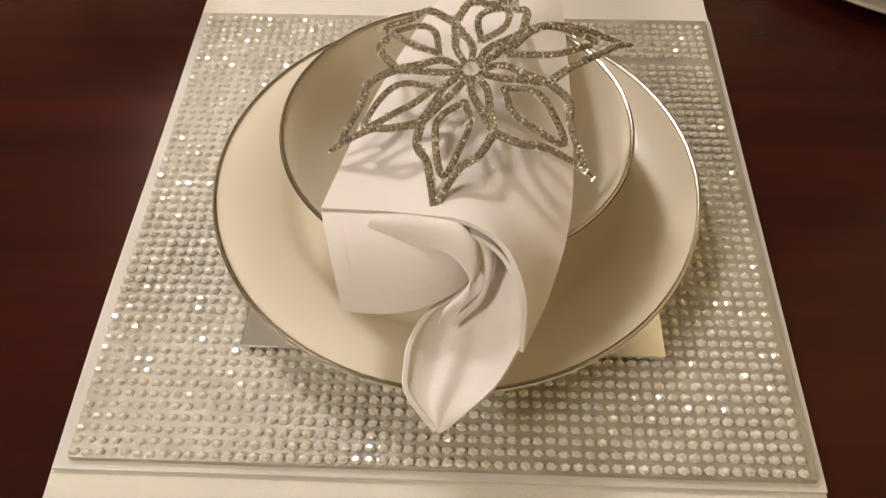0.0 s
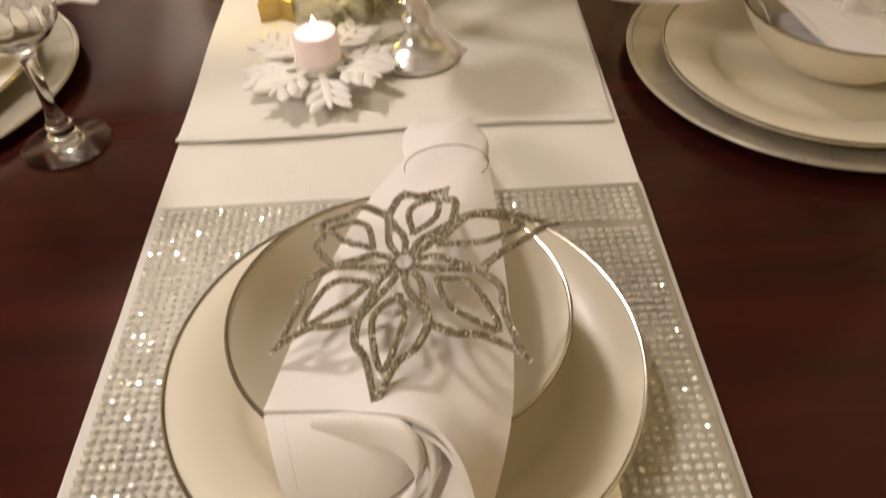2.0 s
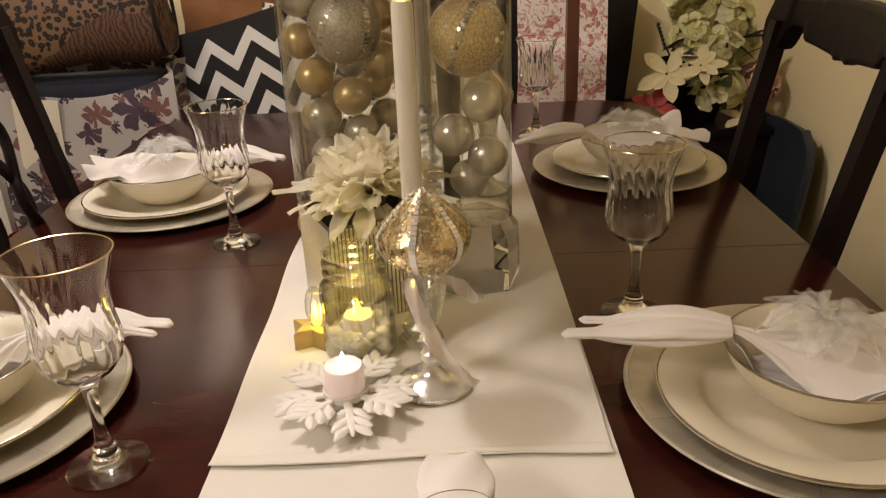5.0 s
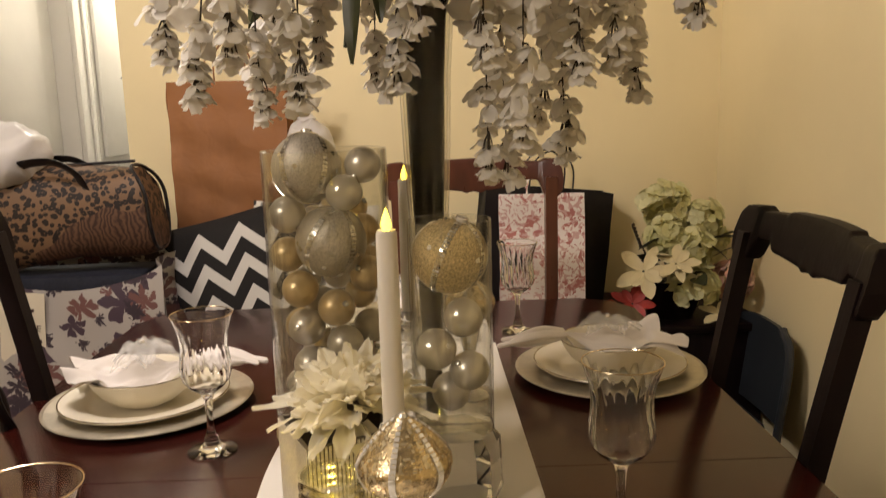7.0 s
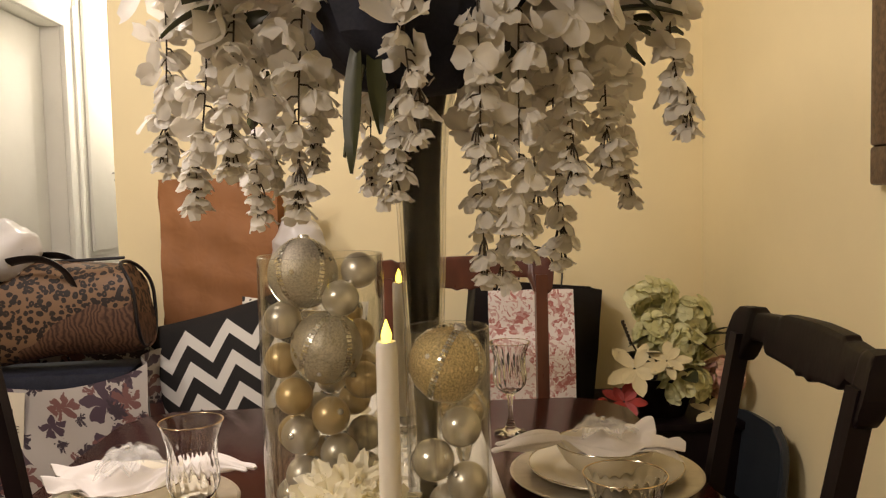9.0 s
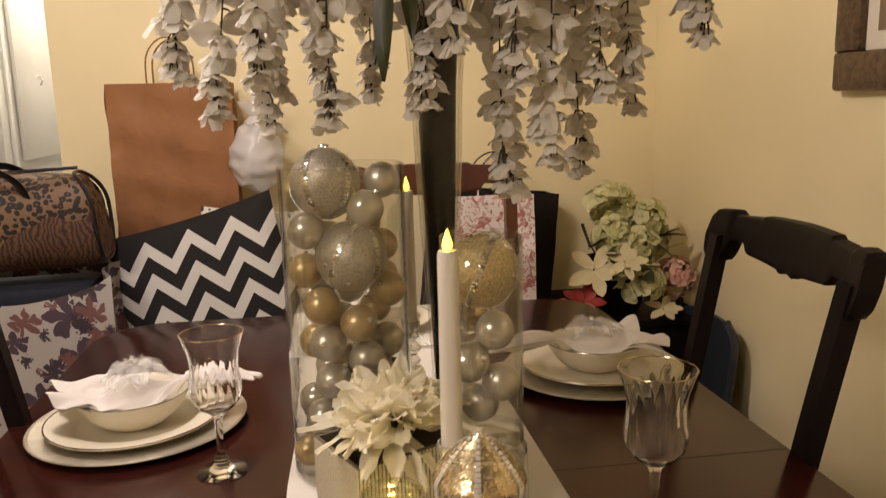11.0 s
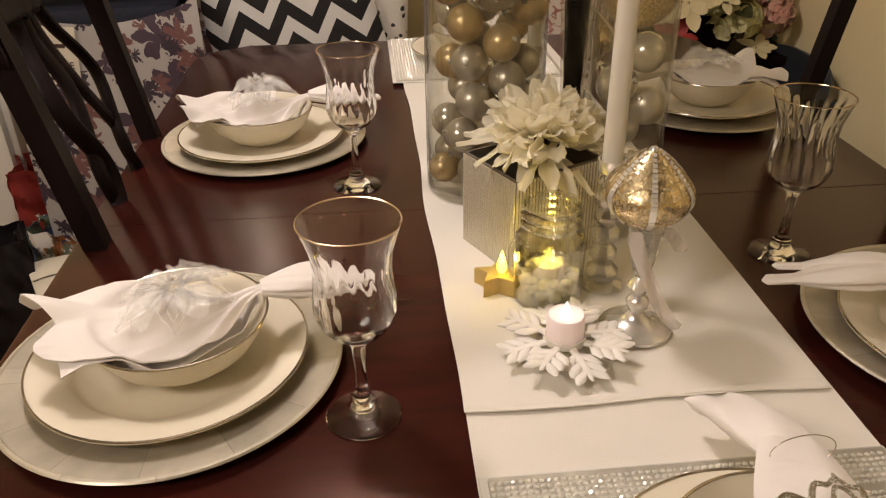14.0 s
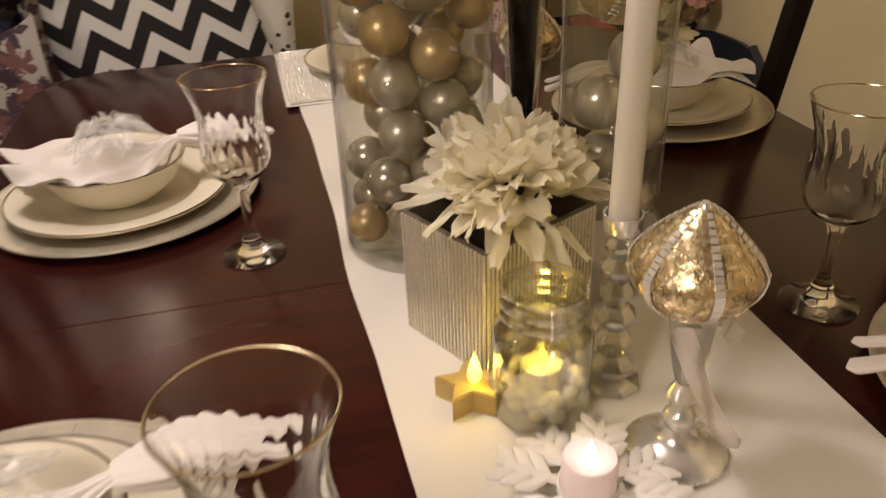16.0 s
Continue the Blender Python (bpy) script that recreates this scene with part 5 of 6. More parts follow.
for x, y, turn, L, W, dip in ((-0.055, -0.10, 200, 0.150, 0.013, 68), (-0.075, -0.115, 235, 0.165, 0.014, 78), (-0.060, -0.11, 290, 0.120, 0.012, 74), (-0.16, -0.15, 190, 0.11, 0.020, 4), (-0.21, -0.10, 205, 0.10, 0.022, -8), (0.24, -0.13, 330, 0.11, 0.020, -4), (0.17, -0.16, 10, 0.13, 0.020, 2)):
    m = pose(x, y, -0.010 if dip > 60 else 0.035, 0, 0, turn) @ pose(0, 0, 0, 0, dip, 0)
    part("leaf", Shape().sheet(lambda u, v: m @ Vector((L * u, (v - 0.5) * 2 * W * math.sin(math.pi * (0.07 + 0.90 * u)) ** 0.8, 0.25 * W * abs(2 * v - 1) - 0.10 * L * u * u)), 12, 4, 0.0006), M_LEAF, arr)


# ---- centrepiece: small things ----
def flame(parent, c, h, r, material):
    return part("flame", Shape().lathe([(r * 0.4, 0), (r * 0.95, h * 0.18), (r, h * 0.35), (r * 0.7, h * 0.6), (r * 0.3, h * 0.85), (1e-4, h)], 12, c), material, parent, "glowing plastic flame")


box = thing("square_vase", pose(-0.0565, 0.913, TZ + 0.0052, 0, 0, 26), "square vase covered in silver mirror strips", "vase")
bw, bd, bh = 0.066, 0.0545, 0.122
part("shell", Shape().block((-bw, -bd, 0), (bw, bd, 0.006)).block((-bw, -bd, 0.006), (bw, -bd + 0.004, bh)).block((-bw, bd - 0.004, 0.006), (bw, bd, bh)).block((-bw, -bd + 0.004, 0.006), (-bw + 0.004, bd - 0.004, bh)).block((bw - 0.004, -bd + 0.004, 0.006), (bw, bd - 0.004, bh)), M_SLOT, box, "", False)
rb = random.Random(8)
for name_axis, half, dist in (("x", bw, bd), ("y", bd, bw)):
    for sgn in (-1, 1):
        s = Shape()
        n = int(2 * half / 0.0046)
        for i in range(n):
            x = -half + 2 * half * (i + 0.5) / n
            lean = rb.uniform(-0.00012, 0.00012)
            for c in range(26):
                z, z1 = 0.001 + (bh - 0.002) * c / 26, 0.001 + (bh - 0.002) * (c + 0.92) / 26
                w, d0, d1, k = 0.00155, dist, dist + 0.0014, lean + rb.uniform(-0.00008, 0.00008)
                q = [(x - w, sgn * d0, z), (x + w, sgn * d0, z), (x + w, sgn * d0, z1), (x - w, sgn * d0, z1),
                     (x - w * 0.8, sgn * (d1 + k), z + 0.0002), (x + w * 0.8, sgn * (d1 - k), z + 0.0002), (x + w * 0.8, sgn * (d1 - k), z1 - 0.0002), (x - w * 0.8, sgn * (d1 + k), z1 - 0.0002)]
                if name_axis == "y":
                    q = [(b, a, c2) for a, b, c2 in q]
                s.add(q, [(0, 1, 5, 4), (1, 2, 6, 5), (2, 3, 7, 6), (3, 0, 4, 7), (4, 5, 6, 7)])
        part("chip_cladding", s, M_CHIP, box, "columns of small mirror chips", False)["kind"] = "stuff"

fl = thing("silk_flower", pose(-0.053, 0.905, TZ + 0.1275) @ Matrix.Diagonal((0.92, 0.92, 0.95, 1)), "cream silk flower bloom resting on a vase", "flower")
rf = random.Random(31)


def silk_petal(root, way, spin, length, width, curl, jag):
    """A narrow pointed petal that leaves root along way, curled back at its tip."""
    m = Matrix.Translation(root) @ Vector(way).to_track_quat("X", "Z").to_matrix().to_4x4() @ pose(0, 0, 0, spin, 0, 0)

    def at(u, v):
        c = 2 * v - 1
        w = math.sin(math.pi * (0.13 + 0.75 * u)) ** 0.8 * (1 + 0.10 * math.sin(14 * u + jag))
        x = length * u * (1 - 0.10 * c * c * u + 0.03 * math.sin(9 * c + jag) * u)
        return m @ Vector((x, c * 0.5 * width * w, -curl * length * u * u + 0.22 * width * abs(c) ** 1.5 * (1 - 0.5 * u) + 0.0030 * math.sin(6 * u + 4 * c + jag) * u))
    part("petal", Shape().leaf(at, 8, 6), M_PETAL, fl)


for k in range(124):
    zz = 0.99 - 1.08 * (k + 0.5) / 124
    az = k * 2.39996 + rf.uniform(-0.5, 0.5)
    flat = math.sqrt(max(0.0, 1 - zz * zz))
    way = Vector((flat * math.cos(az), flat * math.sin(az), zz + 0.14 + rf.uniform(-0.34, 0.40))).normalized()
    root = Vector((way.x * 0.026 + 0.004, way.y * 0.026, 0.018 + max(0.0, way.z) * 0.030))
    silk_petal(root, way, rf.uniform(-75, 75), (0.040 + 0.024 * (1 - max(0, zz))) * rf.uniform(0.62, 1.12), rf.uniform(0.025, 0.041), rf.uniform(-0.50, 0.50), rf.uniform(0, 6.28))
for way, length, width in (((-0.9, -0.3, 0.25), 0.088, 0.016), ((-0.95, 0.1, 0.16), 0.068, 0.022), ((-0.85, -0.45, 0.10), 0.076, 0.020), ((0.30, -0.75, -0.42), 0.074, 0.025), ((0.52, -0.60, -0.36), 0.072, 0.024),
                           ((-0.35, -0.80, -0.10), 0.070, 0.025), ((0.0, -0.85, -0.20), 0.070, 0.026), ((0.9, -0.2, 0.10), 0.085, 0.020), ((0.85, 0.25, 0.15), 0.085, 0.020), ((-0.65, -0.65, 0.02), 0.072, 0.022)):
    root = Vector(way).normalized() * 0.030 + Vector((0, 0, 0.020))
    silk_petal(root, Vector(way).normalized(), rf.uniform(-25, 25), length, width, rf.uniform(0.02, 0.25), rf.uniform(0, 6.28))
part("centre", Shape().ball((0.020, -0.040, 0.026), 0.007, 12, 8), M_STEM, fl, "brown flower centre")

jar = thing("glass_jar", pose(-0.061, 0.788, TZ + 0.0052), "clear screw-top glass jar holding pebbles and a candle", "jar")
jp = [(1e-4, 0.0), (0.034, 0.0), (0.0385, 0.004), (0.0395, 0.012), (0.0395, 0.074), (0.0375, 0.083), (0.0325, 0.090), (0.0325, 0.094), (0.0338, 0.096), (0.0338, 0.098), (0.0325, 0.100), (0.0325, 0.104), (0.0338, 0.106), (0.0338, 0.108), (0.0325, 0.110), (0.0325, 0.116), (0.0335, 0.118)]
part("glass", Shape().lathe(jp + [(r - 0.0026, max(0.005, z)) for r, z in reversed(jp) if r > 0.001] + [(1e-4, 0.005)], 48), M_JAR, jar)
part("handle", Shape().tube(curve([(-0.033, -0.018, 0.082), (-0.044, -0.022, 0.084), (-0.048, -0.024, 0.066), (-0.045, -0.022, 0.048), (-0.036, -0.018, 0.044)], 8), 0.0035, 10), M_JAR, jar)
rp = random.Random(4)
for k in range(38):
    a, q = k * 2.39996, rp.uniform(0.0245, 0.0285)
    r = rp.uniform(0.0055, 0.0082)
    tagged(part("pebble", Shape().ball((-0.061 + q * math.cos(a), 0.788 + q * math.sin(a), TZ + 0.0105 + r + 0.022 * k / 38), r, 10, 7, rp.uniform(0.7, 0.95)), M_PEBBLE), "smooth white pebble in a glass jar", "pebble", "pebbles in the jar")
tj = thing("tea_light", pose(-0.061, 0.788, TZ + 0.0105), "white tea light with an amber flame in a jar", "candle", "tea lights")
part("body", Shape().lathe([(1e-4, 0), (0.0165, 0), (0.0172, 0.002), (0.0172, 0.037), (0.0160, 0.039), (1e-4, 0.0375)], 32), M_WAX, tj)
flame(tj, (0, 0, 0.0370), 0.020, 0.0040, M_FLAME)

star = thing("star_candle_holder", pose(-0.113, 0.812, TZ + 0.0052, 0, 0, 10), "gold star-shaped candle holder with an amber flame", "candle holder")
so = [((0.030 if k % 2 == 0 else 0.0145) * math.cos(math.pi * k / 5), (0.030 if k % 2 == 0 else 0.0145) * math.sin(math.pi * k / 5)) for k in range(10)]
part("star_body", Shape().slab(so, 0, 0.020).slab([(x * 0.94, y * 0.94) for x, y in so], 0.020, 0.0212), M_GOLD_WOOD, star, "", False)
flame(star, (0.002, -0.004, 0.0205), 0.031, 0.0060, M_FLAME)

flake = thing("snowflake_holder", pose(-0.066, 0.682, TZ + 0.0052), "white openwork snowflake candle holder on the runner", "candle holder")
part("cup", Shape().lathe([(1e-4, 0.012), (0.018, 0.012), (0.0215, 0.015), (0.0215, 0.022), (0.020, 0.022), (0.0195, 0.016), (1e-4, 0.0145)], 28), M_CLOTH, flake)
M_FLAKE = mat("white_enamel", (0.82, 0.79, 0.74), 0.4, vary=0.03, scale=60, bump=0.1)
for k in range(8):
    a = 2 * math.pi * k / 8 + 0.2

    def FP(r, w, lift=0.0):
        return (r * math.cos(a) - w * math.sin(a), r * math.sin(a) + w * math.cos(a), 0.0165 + (0.18 if k % 2 else -0.10) * max(0, r - 0.02) - (2.6 if k % 2 else 0.0) * max(0, r - 0.03) ** 2 + lift)
    s = Shape().tube([FP(0.016, 0), FP(0.035, 0), FP(0.054, 0), FP(0.066, 0)], [0.0040, 0.0046, 0.0042, 0.0014], 8, False, 0.6)
    arm = part("arm", s, M_FLAKE, flake)
    for r0 in (0.028, 0.040, 0.052):
        for sd in (-1, 1):
            L = 0.019 * (1.15 - r0 * 6)
            part("branch", Shape().tube([FP(r0, 0), FP(r0 + L * 0.6, sd * L * 0.75), FP(r0 + L, sd * L * 1.05)], [0.0030, 0.0058, 0.0018], 8, False, 0.5), M_FLAKE, arm)
tl = thing("tea_light", pose(-0.066, 0.682, TZ + 0.0205), "pale pink glowing tea light in a snowflake holder", "candle", "tea lights")
part("body", Shape().lathe([(1e-4, 0), (0.0185, 0), (0.0192, 0.002), (0.0192, 0.029), (0.0178, 0.031), (1e-4, 0.0292)], 36), M_TEA, tl)
flame(tl, (0, 0, 0.029), 0.0165, 0.0040, M_FLAME_PINK)


def mercury_stick(m, label):
    e = thing("candlestick", m, label, "candlestick", "mercury candlesticks")
    part("foot", Shape().lathe([(r, z * 1.16) for r, z in [(1e-4, 0), (0.036, 0), (0.038, 0.0025), (0.0375, 0.005), (0.034, 0.007), (0.027, 0.0092), (0.018, 0.0120), (0.0115, 0.0165), (0.0090, 0.022), (0.0115, 0.027), (0.0125, 0.031), (0.0105, 0.035), (0.0065, 0.038), (0.010, 0.043), (0.0125, 0.048), (0.010, 0.053), (0.0065, 0.058), (1e-4, 0.058)]], 40), M_MERCURY, e)
    part("shaft", Shape().lathe([(r, z * 1.16) for r, z in [(1e-4, 0.0582), (0.0065, 0.0582), (0.0095, 0.064), (0.0135, 0.078), (0.0170, 0.095), (0.0190, 0.108), (0.0205, 0.112), (0.0205, 0.116), (1e-4, 0.114)]], 8), M_ACRYL, e, "frosted clear faceted shaft", False)
    s = Shape()
    for k in range(64):
        t = 2 * math.pi * k / 64
        s.ball((0.0372 * math.cos(t), 0.0372 * math.sin(t), 0.0035), 0.0017, 6, 4)
    part("beading", s, M_MERCURY, e, "beaded foot rim")["kind"] = "stuff"
    return e


def mosaic_drop(m, seed, label):
    """An onion-shaped ornament of mosaic with mirror ribs."""
    rnd = random.Random(seed)
    e = thing("mosaic_ornament", m, label, "ornament", "mosaic ornaments")
    R = 0.0475

    def rad(z):
        if z < 0.0:
            return R * math.sqrt(max(0, 1 - (z / 0.040) ** 2)) * (1 - 0.06 * (z / 0.04) ** 2)
        return R * max(0.0, 1 - (z / 0.047) ** 1.35) ** 0.92
    prof = [(max(1e-4, rad(-0.039 + 0.085 * i / 26)), -0.039 + 0.085 * i / 26) for i in range(27)]
    part("body", Shape().lathe(prof, 40), M_GOLD_GLIT, e)
    chips = Shape()
    for k in range(420):
        z = rnd.uniform(-0.035, 0.036)
        r, a = rad(z), rnd.uniform(0, 6.283)
        p = Vector((r * math.cos(a), r * math.sin(a), z))
        dr = (rad(z + 0.001) - rad(z - 0.001)) / 0.002
        n = Vector((math.cos(a), math.sin(a), -dr)).normalized()
        sd = Vector((-math.sin(a), math.cos(a), 0))
        up = n.cross(sd)
        w, h = rnd.uniform(0.0010, 0.0018), rnd.uniform(0.0016, 0.0036)
        if rnd.random() < 0.5:
            w, h = h, w
        vs = [p + sd * x * w + up * y * h for x, y in ((-1, -1), (1, -1), (1, 1), (-1, 1))]
        vs += [q + n * 0.0005 + n * rnd.uniform(-0.0003, 0.0003) for q in vs]
        chips.add(vs, [(0, 1, 5, 4), (1, 2, 6, 5), (2, 3, 7, 6), (3, 0, 4, 7), (4, 5, 6, 7)])
    part("mosaic_skin", chips, M_GOLD_CHIP, e, "small gold and silver chips", False)["kind"] = "stuff"
    for k in range(6):
        a = math.pi / 3 * k + 0.3
        s = Shape()
        for i in range(20):
            z = -0.030 + 0.071 * i / 19
            r = rad(z) + 0.0006
            sd = Vector((-math.sin(a), math.cos(a), 0))
            p = Vector((r * math.cos(a), r * math.sin(a), z))
            dr = (rad(z + 0.001) - rad(z - 0.001)) / 0.002
            n = Vector((math.cos(a), math.sin(a), -dr)).normalized()
            up = n.cross(sd)
            w = 0.0034 * (0.45 + 0.55 * r / R)
            vs = [p + sd * x * w + up * y * 0.0020 for x, y in ((-1, -1), (1, -1), (1, 1), (-1, 1))]
            vs += [q + n * 0.0012 + n * rnd.uniform(-0.0003, 0.0003) for q in vs]
            s.add(vs, [(0, 1, 5, 4), (1, 2, 6, 5), (2, 3, 7, 6), (3, 0, 4, 7), (4, 5, 6, 7)])
        part("mirror_rib", s, M_TILE, e, "rib of square mirror chips", False)
    part("finial", Shape().lathe([(0.007, 0.038), (0.0055, 0.044), (0.003, 0.047), (1e-4, 0.047)], 12), M_MERCURY, e)
    return e


mercury_stick(pose(0.018, 0.712, TZ + 0.0052), "silver mercury glass candlestick with a beaded foot")
mosaic_drop(pose(0.016, 0.715, TZ + 0.1690), 5, "gold mosaic ornament resting on a candlestick").scale = (0.92, 0.92, 0.95)
rib = thing("tulle_ribbon", pose(0.018, 0.712, 0), "pale tulle ribbon tied round a candlestick", "ribbon")
rs = Shape()
for pts, w in (([(-0.018, -0.014, 0.880), (-0.014, -0.022, 0.864), (-0.004, -0.026, 0.838), (0.010, -0.026, 0.808), (0.026, -0.022, 0.782), (0.040, -0.014, 0.764)], 0.006),
               ([(0.016, -0.006, 0.878), (0.026, 0.0, 0.868), (0.038, 0.008, 0.852), (0.046, 0.012, 0.842)], 0.006)):
    line = curve(pts, 8)
    rs.sheet(lambda u, v: line[min(len(line) - 1, int(u * (len(line) - 1)))] + Vector(((v - 0.5) * w * 2.2, 0.004 * math.sin(4 * v + 9 * u), (v - 0.5) * w * 0.8)), len(line) - 1, 5, 0.0005)
part("band", rs, M_TULLE, rib)


def crystal_stick(m, label):
    e = thing("crystal_candlestick", m, label, "candlestick", "crystal candlesticks")
    z = 0.0
    for r, h in ((0.026, 0.010), (0.020, 0.024), (0.016, 0.026), (0.0175, 0.022), (0.014, 0.022), (0.016, 0.022), (0.013, 0.018)):
        part("crystal", Shape().lathe([(1e-4, z), (r * 0.6, z), (r, z + h * 0.4), (r, z + h * 0.6), (r * 0.6, z + h - 0.0003), (1e-4, z + h - 0.0003)], 8), M_GEM, e, "", False)
        z += h
    part("cup", Shape().lathe([(1e-4, z), (0.010, z), (0.0145, z + 0.006), (0.0155, z + 0.018), (0.0135, z + 0.018), (0.0125, z + 0.006), (1e-4, z + 0.004)], 20), M_MERCURY, e)
    return z + 0.0045


def taper(m, h, label):
    e = thing("taper_candle", m, label, "candle", "taper candles")
    part("wax", Shape().lathe([(1e-4, 0), (0.0108, 0), (0.0112, 0.01), (0.0104, h - 0.004), (0.0090, h), (1e-4, h - 0.002)], 28), M_WAX, e)
    flame(e, (0, 0, h - 0.002), 0.024, 0.0052, M_FLAME)


zc = crystal_stick(pose(0.004, 0.798, TZ + 0.0052), "clear stacked crystal candlestick on the runner")
taper(pose(0.004, 0.798, TZ + 0.0052 + zc), 0.214, "white taper candle with an amber flame")
zc = crystal_stick(pose(0.012, 1.262, TZ + 0.0052), "clear stacked crystal candlestick behind the vases")
taper(pose(0.012, 1.262, TZ + 0.0052 + zc), 0.222, "white taper candle standing behind the vases")
mercury_stick(pose(0.110, 1.300, TZ + 0.0052), "silver mercury glass candlestick behind the vases")
mosaic_drop(pose(0.110, 1.300, TZ + 0.1690), 6, "gold mosaic ornament behind the vases").scale = (0.92, 0.92, 0.95)


# ---- chairs ----
def chair(m, wood, splat, label):
    """A dining chair: back at +y, seat towards -y, feet at z 0."""
    e = thing("dining_chair", m, label, "chair", "dining chairs")
    hw = 0.206

    def back_y(z):
        return -0.105 + 0.105 * max(0, (z - 0.45) / 0.59) ** 1.15 if z > 0.45 else -0.105 + 0.06 * ((0.45 - z) / 0.45) ** 1.5
    for s in (-1, 1):
        pts = [(s * hw * (0.86 + 0.14 * z / 1.0), back_y(z), z) for z in [1.0 * i / 14 for i in range(15)]]
        q = Shape()
        vs, fs = [], []
        for x, y, z in pts:
            for dx, dy in ((-0.0155, -0.0145), (0.0155, -0.0145), (0.0155, 0.0145), (-0.0155, 0.0145)):
                vs.append((x + dx, y + dy, z))
        for i in range(14):
            for j in range(4):
                k = (j + 1) % 4
                fs.append((i * 4 + j, i * 4 + k, i * 4 + 4 + k, i * 4 + 4 + j))
        fs += [(3, 2, 1, 0), (56, 57, 58, 59)]
        part("back_post", q.add(vs, fs), wood, e, "", False)
    upper = [(0, 1.046), (0.100, 1.044), (0.108, 1.039), (0.176, 1.037), (0.184, 1.041), (0.192, 1.046), (0.226, 1.045), (0.235, 1.034), (0.238, 1.004)]
    lower = [(0, 0.962), (0.020, 0.957), (0.032, 0.963), (0.124, 0.972), (0.138, 0.990), (0.172, 0.990), (0.180, 0.976), (0.188, 0.950), (0.224, 0.950), (0.234, 0.962), (0.238, 0.990)]

    def level(keys, x):
        for (xa, za), (xb, zb) in zip(keys, keys[1:]):
            if x <= xb:
                return za + (zb - za) * (x - xa) / (xb - xa)
        return keys[-1][1]
    vs, fs, n, k = [], [], 110, 16
    for i in range(n + 1):
        x = 0.238 * (2 * i / n - 1)
        z1, z0 = level(upper, abs(x)), level(lower, abs(x))
        bow = 0.034 * (1 - (x / 0.238) ** 2)
        deep = 0.018 if abs(x) > 0.181 else 0.0145
        for j in range(k):
            a = 2 * math.pi * j / k
            cy, cz = math.copysign(abs(math.cos(a)) ** 0.30, math.cos(a)), math.copysign(abs(math.sin(a)) ** 0.30, math.sin(a))
            z = (z0 + z1) / 2 + (z1 - z0) / 2 * cz
            vs.append((x, deep * cy - 0.025 + 0.25 * (z - 0.92) + bow, z + 0.12 * bow))
    for i in range(n):
        for j in range(k):
            fs.append((i * k + j, i * k + (j + 1) % k, (i + 1) * k + (j + 1) % k, (i + 1) * k + j))
    fs += [tuple(range(k)), tuple(n * k + j for j in reversed(range(k)))]
    part("crest_rail", Shape().add(vs, fs), wood, e, "shaped crest rail with eared ends")
    if splat:
        for sgn in (-1, 1):
            for k, pts in enumerate(([(0.046, 0.985), (0.060, 0.94), (0.096, 0.86), (0.052, 0.76), (0.096, 0.66), (0.070, 0.58), (0.052, 0.50)], [(0.012, 0.985), (0.015, 0.93), (0.020, 0.86), (0.074, 0.76), (0.030, 0.66), (0.013, 0.58), (0.013, 0.50)])):
                part("splat_ribbon", Shape().tube(curve([(sgn * x, back_y(z) + 0.035 * ease(max(0, min(1, (z - 0.80) / 0.17))) + 0.004 * k, z) for x, z in pts], 7), 0.0135, 10, False, 0.6), wood, e)
    part("lower_rail", Shape().block((-hw * 0.92, -0.118, 0.475), (hw * 0.92, -0.094, 0.52), 0.004), wood, e)
    part("seat", Shape().block((-0.235, -0.53, 0.43), (0.235, -0.115, 0.475), 0.015), M_SEAT, e, "padded cloth seat")
    part("seat_frame", Shape().block((-0.230, -0.52, 0.38), (0.230, -0.12, 0.4299), 0.005), wood, e)
    for s in (-1, 1):
        part("front_leg", Shape().block((s * 0.205 - 0.02, -0.515, 0), (s * 0.205 + 0.02, -0.475, 0.38), 0.004), wood, e)
    return e


CH = "dark wooden dining chair with an open shaped back"
chair(pose(0.622, 1.215, 0, 0, 0, -90 - 3), M_CHAIR, False, CH + " beside the wall")
chair(pose(-0.690, 1.175, 0, 0, 0, 90 + 3), M_CHAIR, True, "dark wooden dining chair with a pierced ribbon splat").scale = (1.0, 1.0, 1.045)
chair(pose(0.176, 2.13, 0, 0, 0, 0), M_CHAIR_LIT, False, "wooden dining chair with an open back, coloured reddish as if lit").scale = (1.0, 1.0, 1.045)

fo = thing("folding_chair", pose(0.935, 2.24, -0.055, 0, 7, 2), "folded grey-blue metal chair leaning on the wall", "folding chair")
for s in (-1, 1):
    part("leg", Shape().tube(curve([(0.0, s * 0.20, 0.033), (0.0, s * 0.205, 0.40), (0.0, s * 0.20, 0.60), (0.0, s * 0.14, 0.665)], 8), 0.012, 8), M_STEEL_BLUE, fo)
part("backrest", Shape().sheet(lambda u, v: (0.012 + 0.012 * math.sin(math.pi * u), -0.185 + 0.37 * u, 0.40 + 0.26 * v - 0.05 * (2 * u - 1) ** 4 * v), 16, 10, 0.014), M_STEEL_BLUE, fo, "broad curved backrest")
part("seat", Shape().block((-0.045, -0.18, 0.08), (-0.022, 0.18, 0.40), 0.008), M_STEEL_BLUE, fo)

